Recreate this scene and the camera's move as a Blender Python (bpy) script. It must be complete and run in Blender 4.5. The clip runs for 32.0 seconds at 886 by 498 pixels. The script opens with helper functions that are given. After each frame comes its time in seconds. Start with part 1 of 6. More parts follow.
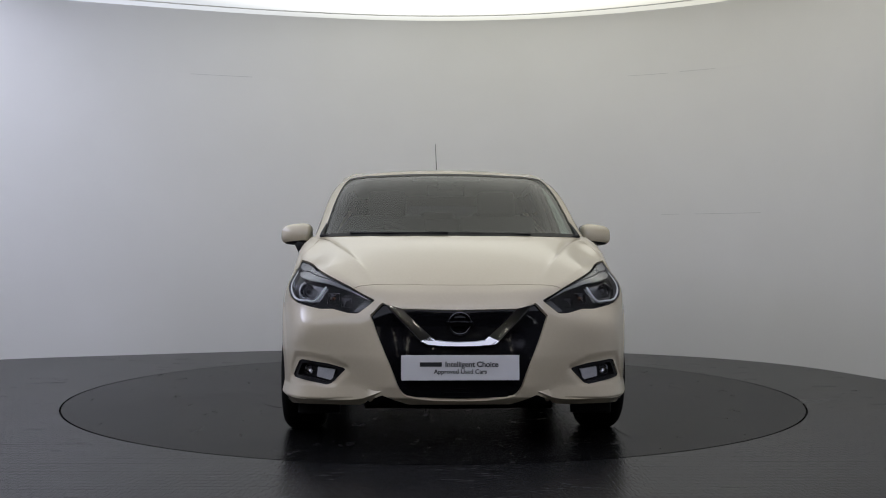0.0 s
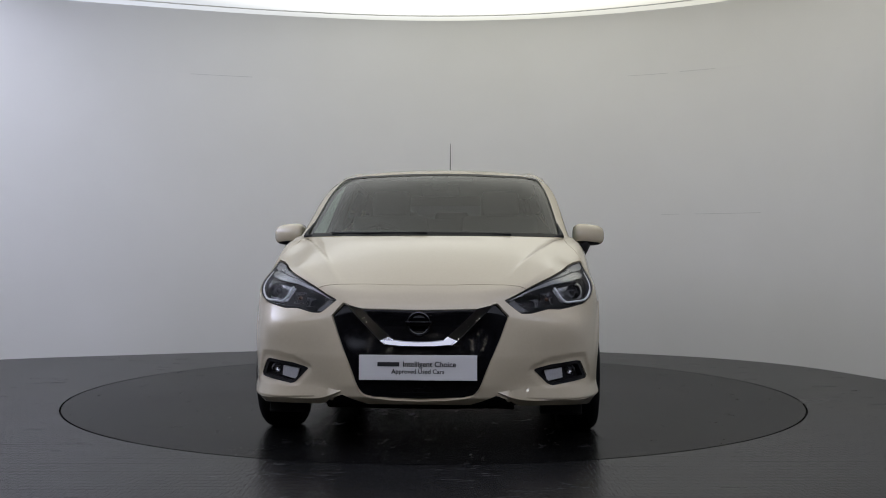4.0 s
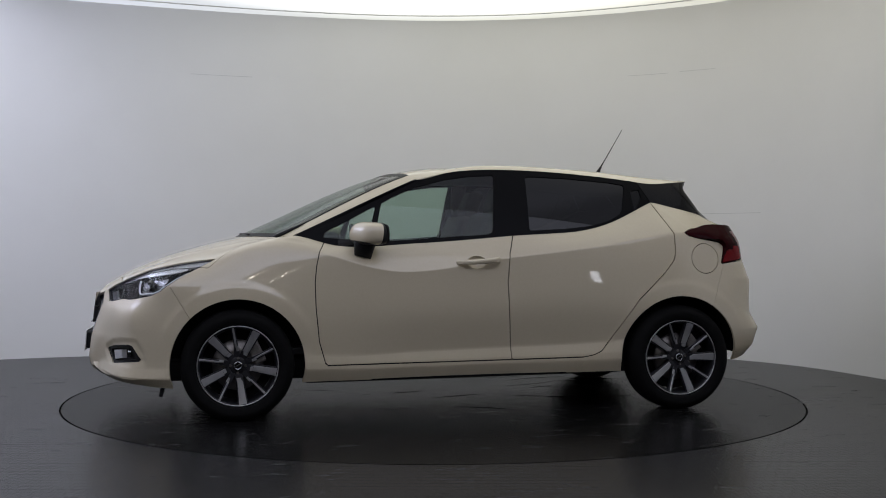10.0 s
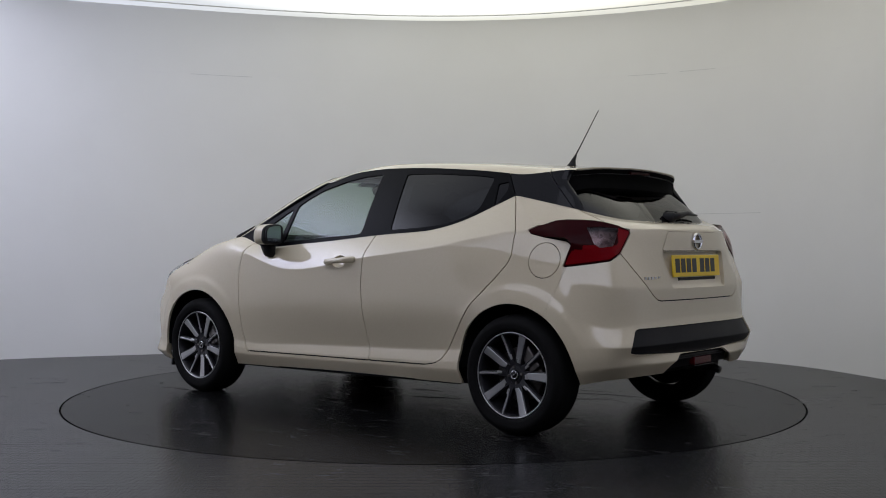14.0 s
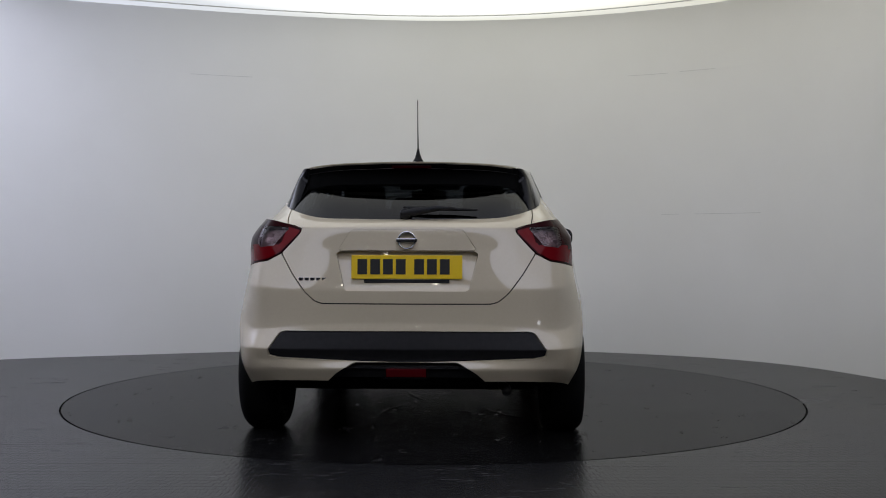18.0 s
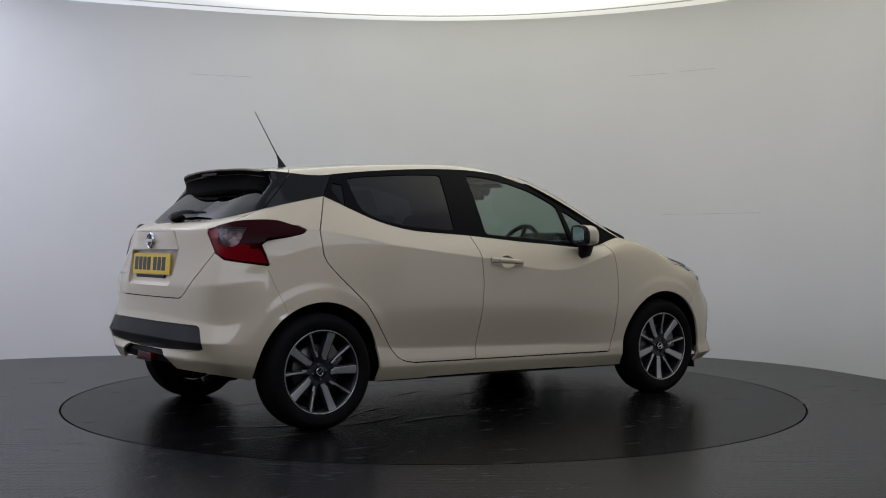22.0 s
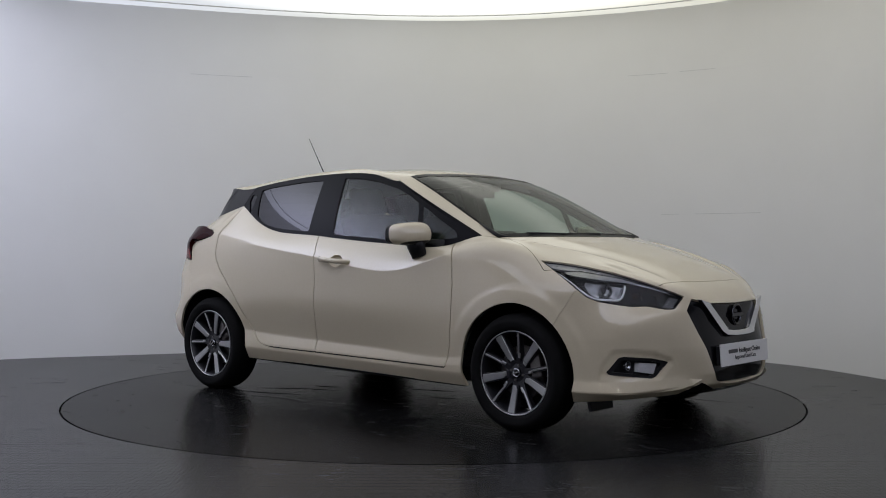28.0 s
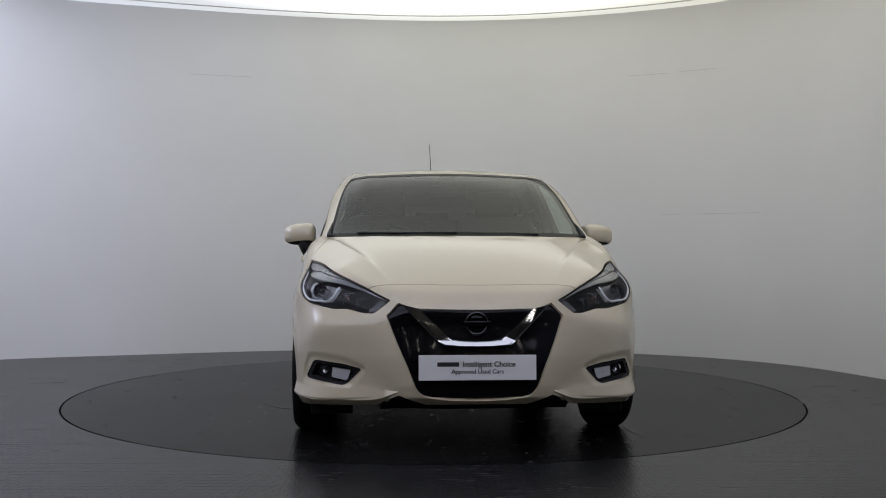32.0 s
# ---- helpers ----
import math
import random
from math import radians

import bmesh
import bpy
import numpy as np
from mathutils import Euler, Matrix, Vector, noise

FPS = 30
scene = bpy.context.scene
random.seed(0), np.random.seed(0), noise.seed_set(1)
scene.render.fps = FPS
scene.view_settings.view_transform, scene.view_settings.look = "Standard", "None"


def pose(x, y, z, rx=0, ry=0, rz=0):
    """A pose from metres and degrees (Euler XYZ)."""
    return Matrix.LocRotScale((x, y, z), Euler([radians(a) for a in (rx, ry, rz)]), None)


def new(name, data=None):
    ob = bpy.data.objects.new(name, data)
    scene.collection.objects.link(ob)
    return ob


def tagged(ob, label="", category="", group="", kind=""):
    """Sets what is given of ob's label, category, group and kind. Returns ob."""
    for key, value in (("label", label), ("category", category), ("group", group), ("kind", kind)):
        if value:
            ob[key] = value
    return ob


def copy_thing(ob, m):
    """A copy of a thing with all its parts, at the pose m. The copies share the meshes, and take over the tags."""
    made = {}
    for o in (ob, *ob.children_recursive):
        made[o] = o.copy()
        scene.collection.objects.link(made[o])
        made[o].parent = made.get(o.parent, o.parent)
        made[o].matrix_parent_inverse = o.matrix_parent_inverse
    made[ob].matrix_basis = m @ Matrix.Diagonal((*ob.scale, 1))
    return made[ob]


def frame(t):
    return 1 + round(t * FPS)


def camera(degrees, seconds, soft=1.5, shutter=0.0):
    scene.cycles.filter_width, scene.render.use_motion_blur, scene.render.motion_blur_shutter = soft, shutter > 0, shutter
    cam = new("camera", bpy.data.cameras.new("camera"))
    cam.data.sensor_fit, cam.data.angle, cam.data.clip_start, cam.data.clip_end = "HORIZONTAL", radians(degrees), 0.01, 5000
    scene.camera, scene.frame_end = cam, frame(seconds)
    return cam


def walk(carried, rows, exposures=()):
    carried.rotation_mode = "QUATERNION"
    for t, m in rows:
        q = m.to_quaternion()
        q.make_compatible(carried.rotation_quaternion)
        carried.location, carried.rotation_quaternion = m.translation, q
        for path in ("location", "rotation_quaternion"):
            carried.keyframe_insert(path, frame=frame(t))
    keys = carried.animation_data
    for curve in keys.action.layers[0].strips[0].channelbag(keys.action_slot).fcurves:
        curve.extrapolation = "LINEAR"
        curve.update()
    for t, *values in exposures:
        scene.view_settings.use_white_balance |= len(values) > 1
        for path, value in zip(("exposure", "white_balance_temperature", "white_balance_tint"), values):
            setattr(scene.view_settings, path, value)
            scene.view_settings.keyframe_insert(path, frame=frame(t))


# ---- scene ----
# camera on a tripod in front of the turntable
cam = camera(44.24, 32.0, soft=1.0)
STAND = pose(0, -6.947, 0.944, 89.826, 0, -0.432) @ pose(0, 0, 0, 0, 0, 0.13)
walk(cam, [(0.0, STAND), (32.0, STAND)])

# ---- light ----
world = bpy.data.worlds.new("studio_dark")
scene.world = world
world.use_nodes = True
world.node_tree.nodes["Background"].inputs[0].default_value = (0.5, 0.55, 0.65, 1)
world.node_tree.nodes["Background"].inputs[1].default_value = 0.02
# glow of the fabric ceiling by distance from the turntable's middle, and its tone from the cold to the warm side
COLD_SPOT, COLD_GLOW = (-4.6, 0.2), 5.6
CEILING_RING = [(0.0, 0.92), (1.3, 1.08), (2.1, 1.42), (2.6, 1.42), (3.1, 0.95), (5.0, 1.1)]
CEILING_FRONT = 0.50
PANEL_NEAR, PANEL_FAR = 1.25, 1.9
CEILING_TONES = [(0.0, (0.72, 0.75, 1.0)), (0.25, (0.87, 0.91, 1.0)), (0.45, (0.955, 0.97, 0.942)), (0.62, (0.975, 0.98, 0.895)), (1.0, (0.87, 0.85, 0.75))]
scene.view_settings.exposure = -0.17


# ---- materials ----
def material(name):
    m = bpy.data.materials.new(name)
    m.use_nodes = True
    return m, m.node_tree.nodes, m.node_tree.links, m.node_tree.nodes["Principled BSDF"]


def ramp(n, l, source, stops):
    r = n.new("ShaderNodeValToRGB")
    while len(r.color_ramp.elements) < len(stops):
        r.color_ramp.elements.new(0.5)
    for e, (p, c) in zip(r.color_ramp.elements, stops):
        e.position, e.color = p, (*c, 1) if len(c) == 3 else c
    l.new(source, r.inputs[0])
    return r


def noise_tex(n, l, scale, detail=4, rough=0.55, coords="Object", stretch=(1, 1, 1)):
    c = n.new("ShaderNodeTexCoord")
    m = n.new("ShaderNodeMapping")
    m.inputs["Scale"].default_value = stretch
    t = n.new("ShaderNodeTexNoise")
    t.inputs["Scale"].default_value, t.inputs["Detail"].default_value, t.inputs["Roughness"].default_value = scale, detail, rough
    l.new(c.outputs[coords], m.inputs[0])
    l.new(m.outputs[0], t.inputs["Vector"])
    return t


def add_bump(n, l, p, height, strength, distance):
    b = n.new("ShaderNodeBump")
    b.inputs["Strength"].default_value, b.inputs["Distance"].default_value = strength, distance
    l.new(height, b.inputs["Height"])
    l.new(b.outputs[0], p.inputs["Normal"])
    return b


def varied(name, dark, light, rough, scale=30, metal=0.0, bump=0.0, coat=0.0, spread=0.06, distance=0.002, coords="Object"):
    """A surface with grain at two scales."""
    m, n, l, p = material(name)
    big, small = noise_tex(n, l, scale * 0.08, 3, 0.5, coords), noise_tex(n, l, scale, 5, 0.6, coords)
    mix = n.new("ShaderNodeMath")
    mix.operation = "MULTIPLY_ADD"
    mix.inputs[1].default_value = 0.5
    half = n.new("ShaderNodeMath")
    half.operation = "MULTIPLY"
    half.inputs[1].default_value = 0.5
    l.new(small.outputs["Fac"], half.inputs[0])
    l.new(big.outputs["Fac"], mix.inputs[0])
    l.new(half.outputs[0], mix.inputs[2])
    r = ramp(n, l, mix.outputs[0], [(0.3, dark), (0.7, light)])
    l.new(r.outputs[0], p.inputs["Base Color"])
    q = n.new("ShaderNodeMapRange")
    q.inputs["To Min"].default_value, q.inputs["To Max"].default_value = max(0.02, rough - spread), rough + spread
    l.new(mix.outputs[0], q.inputs["Value"])
    l.new(q.outputs[0], p.inputs["Roughness"])
    p.inputs["Metallic"].default_value = metal
    p.inputs["Coat Weight"].default_value = coat
    p.inputs["Coat Roughness"].default_value = 0.03
    if bump:
        add_bump(n, l, p, small.outputs["Fac"], bump, distance)
    return m


def plain(name, colour, rough, metal=0.0, coat=0.0, glow=0.0, gloss=0.5):
    m, n, l, p = material(name)
    p.inputs["Base Color"].default_value = (*colour, 1)
    p.inputs["Roughness"].default_value, p.inputs["Metallic"].default_value = rough, metal
    p.inputs["Coat Weight"].default_value, p.inputs["Coat Roughness"].default_value = coat, 0.02
    p.inputs["Specular IOR Level"].default_value = gloss
    if glow:
        p.inputs["Emission Color"].default_value = (*colour, 1)
        p.inputs["Emission Strength"].default_value = glow
    return m


def glass(name, tint, face_on=0.07, rough=0.0, slant=1.0):
    """Thin glazing: a glossy face over a tinted see-through body, glossier at a slant."""
    m, n, l, p = material(name)
    n.remove(p)
    out = n["Material Output"]
    t, g, mix, lw = n.new("ShaderNodeBsdfTransparent"), n.new("ShaderNodeBsdfGlossy"), n.new("ShaderNodeMixShader"), n.new("ShaderNodeLayerWeight")
    t.inputs[0].default_value = (*tint, 1)
    g.inputs["Roughness"].default_value = rough
    g.inputs[0].default_value = (1, 1, 1, 1)
    lw.inputs["Blend"].default_value = 0.5
    power = n.new("ShaderNodeMath")
    power.operation = "POWER"
    power.inputs[1].default_value = 5
    add = n.new("ShaderNodeMath")
    add.operation = "MULTIPLY_ADD"
    add.inputs[1].default_value, add.inputs[2].default_value = slant - face_on, face_on
    l.new(lw.outputs["Facing"], power.inputs[0])
    l.new(power.outputs[0], add.inputs[0])
    l.new(add.outputs[0], mix.inputs[0])
    l.new(t.outputs[0], mix.inputs[1])
    l.new(g.outputs[0], mix.inputs[2])
    l.new(mix.outputs[0], out.inputs["Surface"])
    return m


PAINT = varied("cream_pearl_paint", (0.562, 0.488, 0.348), (0.588, 0.514, 0.372), 0.55, 900, metal=0.0, coat=1.0, spread=0.03)
BLACK_GLOSS = plain("gloss_black", (0.004, 0.004, 0.005), 0.10, gloss=0.25)
FRAME_BLACK = plain("satin_black_window_frame", (0.004, 0.004, 0.005), 0.35, gloss=0.07)
BLACK_PLASTIC = varied("grained_black_plastic", (0.010, 0.010, 0.011), (0.018, 0.018, 0.019), 0.5, 500, bump=0.15, distance=0.0005)
HOLLOW_BLACK = varied("matt_black_hollow", (0.002, 0.002, 0.002), (0.004, 0.004, 0.004), 0.8, 200)
UNDER = varied("black_underbody", (0.004, 0.004, 0.004), (0.010, 0.010, 0.010), 0.75, 60)
RUBBER = varied("black_tyre_rubber", (0.003, 0.003, 0.003), (0.0065, 0.0063, 0.0063), 0.8, 200, bump=0.2, distance=0.0006)
CHROME = plain("chrome", (0.62, 0.62, 0.64), 0.07, 1.0)
ALLOY = varied("machined_alloy", (0.46, 0.46, 0.46), (0.54, 0.54, 0.54), 0.36, 400, metal=0.8)
ALLOY_DARK = varied("dark_grey_alloy_paint", (0.009, 0.009, 0.011), (0.015, 0.015, 0.018), 0.35, 200, coat=0.1)
STEEL = varied("brake_steel", (0.16, 0.15, 0.14), (0.28, 0.26, 0.25), 0.45, 120, metal=1.0)
GLASS_CLEAR = glass("green_tinted_glass", (0.57, 0.68, 0.615), 0.04, slant=0.55)
GLASS_SCREEN = glass("green_tinted_windscreen", (0.44, 0.52, 0.47), 0.04, slant=0.62)
GLASS_DARK = glass("privacy_glass", (0.018, 0.018, 0.026), 0.038)
GLASS_REAR = glass("dark_rear_glass", (0.045, 0.045, 0.058), 0.05, slant=0.6)
LENS = glass("clear_lamp_lens", (0.88, 0.89, 0.90), 0.02, slant=0.22)
LENS_SMOKE = glass("pale_rose_lamp_lens", (0.70, 0.56, 0.56), 0.03, slant=0.5)
RED_LENS = plain("red_lamp_lens", (0.16, 0.003, 0.006), 0.08, gloss=0.14)
RED_DARK = plain("dark_red_lamp_lens", (0.022, 0.0012, 0.0022), 0.08, gloss=0.06)
FOG_RED = plain("unlit_red_fog_lens", (0.060, 0.002, 0.004), 0.15, gloss=0.2)
LAMP_CLEAR = varied("silvered_lamp_inside", (0.30, 0.30, 0.31), (0.55, 0.55, 0.56), 0.13, 90, metal=1.0)
LAMP_PALE = varied("pale_lamp_lens", (0.42, 0.42, 0.43), (0.55, 0.55, 0.56), 0.2, 120)
LAMP_SILVER = varied("silvered_lamp_strip", (0.26, 0.26, 0.27), (0.36, 0.36, 0.37), 0.22, 40, metal=0.9)
for m, gloss in ((PAINT, 0.2), (RUBBER, 0.12), (UNDER, 0.15), (BLACK_PLASTIC, 0.2), (HOLLOW_BLACK, 0.06)):
    m.node_tree.nodes["Principled BSDF"].inputs["Specular IOR Level"].default_value = gloss
PAINT.node_tree.nodes["Principled BSDF"].inputs["Coat IOR"].default_value = 1.70
LAMP_BRIGHT = plain("smoked_reflector_bowl", (0.30, 0.30, 0.31), 0.2, metal=1.0)
LAMP_GREY = plain("grey_lamp_plastic", (0.10, 0.10, 0.105), 0.4)
LAMP_BROW = varied("smoked_silver_lamp_brow", (0.25, 0.25, 0.26), (0.35, 0.35, 0.36), 0.28, 60, metal=0.6)


def facets(name, dark, light, size, rough):
    """Silvered plastic pressed into small facets."""
    m, n, l, p = material(name)
    c, v = n.new("ShaderNodeTexCoord"), n.new("ShaderNodeTexVoronoi")
    v.inputs["Scale"].default_value = size
    l.new(c.outputs["Object"], v.inputs["Vector"])
    r = ramp(n, l, v.outputs["Color"], [(0.2, dark), (0.8, light)])
    l.new(r.outputs[0], p.inputs["Base Color"])
    p.inputs["Metallic"].default_value, p.inputs["Roughness"].default_value = 0.75, rough
    add_bump(n, l, p, v.outputs["Distance"], 0.5, 0.003)
    return m


LAMP_FACETS = facets("facetted_silver_reflector", (0.14, 0.14, 0.145), (0.42, 0.42, 0.43), 90, 0.25)
LAMP_FACETS_DARK = facets("smoked_facetted_reflector", (0.05, 0.05, 0.055), (0.16, 0.16, 0.165), 26, 0.35)
LAMP_PRESSED = facets("pressed_pale_reflector", (0.13, 0.13, 0.135), (0.34, 0.34, 0.35), 55, 0.4)
PROJECTOR = plain("dark_projector_glass", (0.015, 0.015, 0.018), 0.04)
AMBER = plain("amber_bulb", (0.12, 0.06, 0.035), 0.25)
LAMP_DARK = plain("dark_lamp_bezel", (0.040, 0.040, 0.045), 0.4, gloss=0.2)
LAMP_WHITE = plain("white_light_guide", (0.86, 0.87, 0.89), 0.25, coat=0.5)
PLATE_WHITE = plain("white_plate", (0.74, 0.73, 0.72), 0.35)
PLATE_YELLOW = plain("yellow_reflective_plate", (0.85, 0.58, 0.02), 0.35)
INK = plain("black_ink", (0.02, 0.02, 0.022), 0.4)
SEAT_CLOTH = varied("dark_grey_seat_cloth", (0.022, 0.022, 0.024), (0.05, 0.05, 0.054), 0.9, 300, bump=0.2, distance=0.001)
DASH = varied("soft_black_dashboard", (0.012, 0.012, 0.013), (0.024, 0.024, 0.026), 0.7, 250, bump=0.1, distance=0.0006)
HEADLINER = varied("pale_grey_headliner", (0.36, 0.355, 0.34), (0.46, 0.45, 0.43), 0.95, 200)
MIRROR_GLASS = plain("mirror_glass", (0.45, 0.48, 0.54), 0.02, 1.0)


# ---- mesh helpers ----
def mesh_ob(name, verts, faces, mat, parent=None, label="", smooth=True):
    me = bpy.data.meshes.new(name)
    me.from_pydata([tuple(v) for v in verts], [], [tuple(f) for f in faces])
    me.update()
    if smooth:
        me.polygons.foreach_set("use_smooth", [True] * len(me.polygons))
    for m in mat if isinstance(mat, (list, tuple)) else [mat]:
        me.materials.append(m)
    ob = new(name, me)
    if parent:
        ob.parent = parent
    if label:
        tagged(ob, label)
    return ob


def part(name, bm, mat, parent=None, label="", smooth=False):
    me = bpy.data.meshes.new(name)
    bmesh.ops.recalc_face_normals(bm, faces=bm.faces)
    bm.to_mesh(me)
    bm.free()
    if smooth:
        me.polygons.foreach_set("use_smooth", [True] * len(me.polygons))
    me.materials.append(mat)
    ob = new(name, me)
    if parent:
        ob.parent = parent
    if label:
        tagged(ob, label)
    return ob


def box_bm(size, centre=(0, 0, 0), bevel=0.0, seg=2, m=None, bm=None):
    """A bevelled block; m turns it before it is moved to centre."""
    own = bmesh.new()
    bmesh.ops.create_cube(own, size=1)
    bmesh.ops.scale(own, vec=size, verts=own.verts)
    if bevel:
        bmesh.ops.bevel(own, geom=own.edges[:], offset=bevel, segments=seg, affect="EDGES", profile=0.6)
    bmesh.ops.transform(own, matrix=Matrix.Translation(centre) @ (m or Matrix()), verts=own.verts)
    if bm is None:
        return own
    me = bpy.data.meshes.new("tmp")
    own.to_mesh(me)
    own.free()
    bm.from_mesh(me)
    bpy.data.meshes.remove(me)
    return bm


def lathe_bm(profile, steps=48, axis="Y"):
    """Turns (radius, along) points about an axis; open ends stay open."""
    bm = bmesh.new()
    rings = []
    for r, a in profile:
        ring = []
        for i in range(steps):
            w = 2 * math.pi * i / steps
            c, s = r * math.cos(w), r * math.sin(w)
            ring.append(bm.verts.new({"Y": (c, a, s), "Z": (c, s, a), "X": (a, c, s)}[axis]))
        rings.append(ring)
    for p, q in zip(rings, rings[1:]):
        for i in range(steps):
            j = (i + 1) % steps
            bm.faces.new((p[i], p[j], q[j], q[i]))
    return bm


def tube_bm(path, radius, sides=8, bm=None):
    """A round bar along a path; radius may be one number or one a point."""
    bm = bm or bmesh.new()
    path = [Vector(p) for p in path]
    radii = radius if isinstance(radius, (list, tuple)) else [radius] * len(path)
    rings, ref = [], None
    for i, p in enumerate(path):
        d = (path[min(i + 1, len(path) - 1)] - path[max(i - 1, 0)]).normalized()
        ref = ref or (Vector((0, 0, 1)) if abs(d.z) < 0.9 else Vector((1, 0, 0)))
        a = (ref - d * ref.dot(d)).normalized()
        b, ref = d.cross(a), a
        rings.append([bm.verts.new(p + radii[i] * (a * math.cos(2 * math.pi * k / sides) + b * math.sin(2 * math.pi * k / sides))) for k in range(sides)])
    for p, q in zip(rings, rings[1:]):
        for k in range(sides):
            bm.faces.new((p[k], p[(k + 1) % sides], q[(k + 1) % sides], q[k]))
    bm.faces.new(rings[0][::-1])
    bm.faces.new(rings[-1])
    return bm


def prism_bm(outline, back, front, bm=None):
    """outline: 3D points of a closed flat loop; swept by the vectors back and front to give it depth."""
    bm = bm or bmesh.new()
    a = [bm.verts.new(Vector(p) + Vector(back)) for p in outline]
    b = [bm.verts.new(Vector(p) + Vector(front)) for p in outline]
    bm.faces.new(a[::-1])
    bm.faces.new(b)
    for i in range(len(outline)):
        j = (i + 1) % len(outline)
        bm.faces.new((a[i], a[j], b[j], b[i]))
    return bm


def spline(points, per):
    """A smooth line through the points (chord-spaced), per steps a span."""
    p = np.array(points, float)
    ch = np.maximum(np.linalg.norm(np.diff(p, axis=0), axis=1), 1e-4) ** 0.75
    t = np.concatenate([[0], np.cumsum(ch)])
    d = np.diff(p, axis=0) / ch[:, None]
    m = np.empty_like(p)
    m[0], m[-1] = d[0], d[-1]
    m[1:-1] = (d[:-1] * ch[1:, None] + d[1:] * ch[:-1, None]) / (ch[1:] + ch[:-1])[:, None]
    out = []
    for i in range(len(p) - 1):
        for k in range(per):
            s = k / per
            h = ch[i]
            out.append((2 * s**3 - 3 * s**2 + 1) * p[i] + (s**3 - 2 * s**2 + s) * h * m[i] + (3 * s**2 - 2 * s**3) * p[i + 1] + (s**3 - s**2) * h * m[i + 1])
    out.append(p[-1])
    return np.array(out)


# ---- the booth ----
WALL_HEIGHT = 3.0
WALL_PLAN = spline([(-5.95, -2.6), (-5.6, -0.8), (-4.7, 1.1), (-3.58, 2.02), (-2.5, 2.46), (-1.4, 2.82), (-0.2, 3.02), (0.85, 2.93),
                    (1.75, 2.6), (2.42, 2.18), (2.86, 1.65), (3.2, 0.77), (3.5, -0.7), (3.62, -2.6)], 10)


def wall_material():
    m, n, l, p = material("white_painted_wallboard")
    big, fine = noise_tex(n, l, 0.9, 3), noise_tex(n, l, 160, 4)
    r = ramp(n, l, big.outputs["Fac"], [(0.3, (0.77, 0.765, 0.75)), (0.7, (0.81, 0.805, 0.795))])
    l.new(r.outputs[0], p.inputs["Base Color"])
    p.inputs["Roughness"].default_value = 0.62
    add_bump(n, l, p, fine.outputs["Fac"], 0.08, 0.001)
    return m


WALL_PAINT = wall_material()
FILLER = varied("grey_joint_filler", (0.55, 0.55, 0.54), (0.68, 0.68, 0.67), 0.8, 60)


def floor_material(name, dark, light, rough, tread, gloss, waves):
    """Dark vinyl with a faint ribbed tread, scuffs and polished patches."""
    m, n, l, p = material(name)
    big, mid, fine = noise_tex(n, l, 0.7, 4), noise_tex(n, l, 6, 5, 0.65, "Object", (1, 5, 1)), noise_tex(n, l, 140, 4)
    wave, scuff = noise_tex(n, l, 5.5, 3, 0.5, "Object", (0.35, 1, 1)), noise_tex(n, l, 3.2, 6, 0.75, "Object", (1, 2.6, 1))

    def calc(op, a, b, c=None):
        k = n.new("ShaderNodeMath")
        k.operation = op
        for i, x in enumerate((a, b, c)):
            if x is None:
                continue
            if isinstance(x, (int, float)):
                k.inputs[i].default_value = x
            else:
                l.new(x, k.inputs[i])
        return k.outputs[0]
    cloud = calc("MULTIPLY_ADD", big.outputs["Fac"], 0.55, calc("MULTIPLY", mid.outputs["Fac"], 0.45))
    base = ramp(n, l, cloud, [(0.32, dark), (0.68, light)])
    # pale scuffs
    worn = ramp(n, l, scuff.outputs["Fac"], [(0.61, (0, 0, 0)), (0.70, (1, 1, 1))])
    mix = n.new("ShaderNodeMixRGB")
    mix.inputs[2].default_value = (0.05, 0.049, 0.047, 1)
    l.new(calc("MULTIPLY", worn.outputs[0], 0.55), mix.inputs[0])
    l.new(base.outputs[0], mix.inputs[1])
    groove = n.new("ShaderNodeMixRGB")
    groove.blend_type = "MULTIPLY"
    groove.inputs[2].default_value = (0.45, 0.45, 0.47, 1)
    l.new(mix.outputs[0], groove.inputs[1])
    l.new(groove.outputs[0], p.inputs["Base Color"])
    q = n.new("ShaderNodeMapRange")
    q.inputs["To Min"].default_value, q.inputs["To Max"].default_value = rough - 0.05, rough + 0.07
    l.new(cloud, q.inputs["Value"])
    l.new(calc("MULTIPLY_ADD", worn.outputs[0], 0.15, q.outputs[0]), p.inputs["Roughness"])
    c = n.new("ShaderNodeTexCoord")
    w = n.new("ShaderNodeTexBrick")
    w.inputs["Scale"].default_value = 17
    w.inputs["Mortar Size"].default_value = 0.08
    w.inputs["Mortar Smooth"].default_value = 0.6
    w.inputs["Brick Width"].default_value, w.inputs["Row Height"].default_value = 0.72, 0.95
    l.new(c.outputs["Object"], w.inputs["Vector"])
    l.new(calc("MULTIPLY", w.outputs["Fac"], tread), groove.inputs[0])
    l.new(calc("MULTIPLY_ADD", w.outputs["Fac"], -0.55 * gloss * tread, gloss), p.inputs["Specular IOR Level"])
    tread_h = calc("MULTIPLY_ADD", w.outputs["Fac"], -tread, calc("MULTIPLY", fine.outputs["Fac"], 0.10))
    add_bump(n, l, p, calc("MULTIPLY_ADD", wave.outputs["Fac"], waves, tread_h), 0.7, 0.0015)
    return m


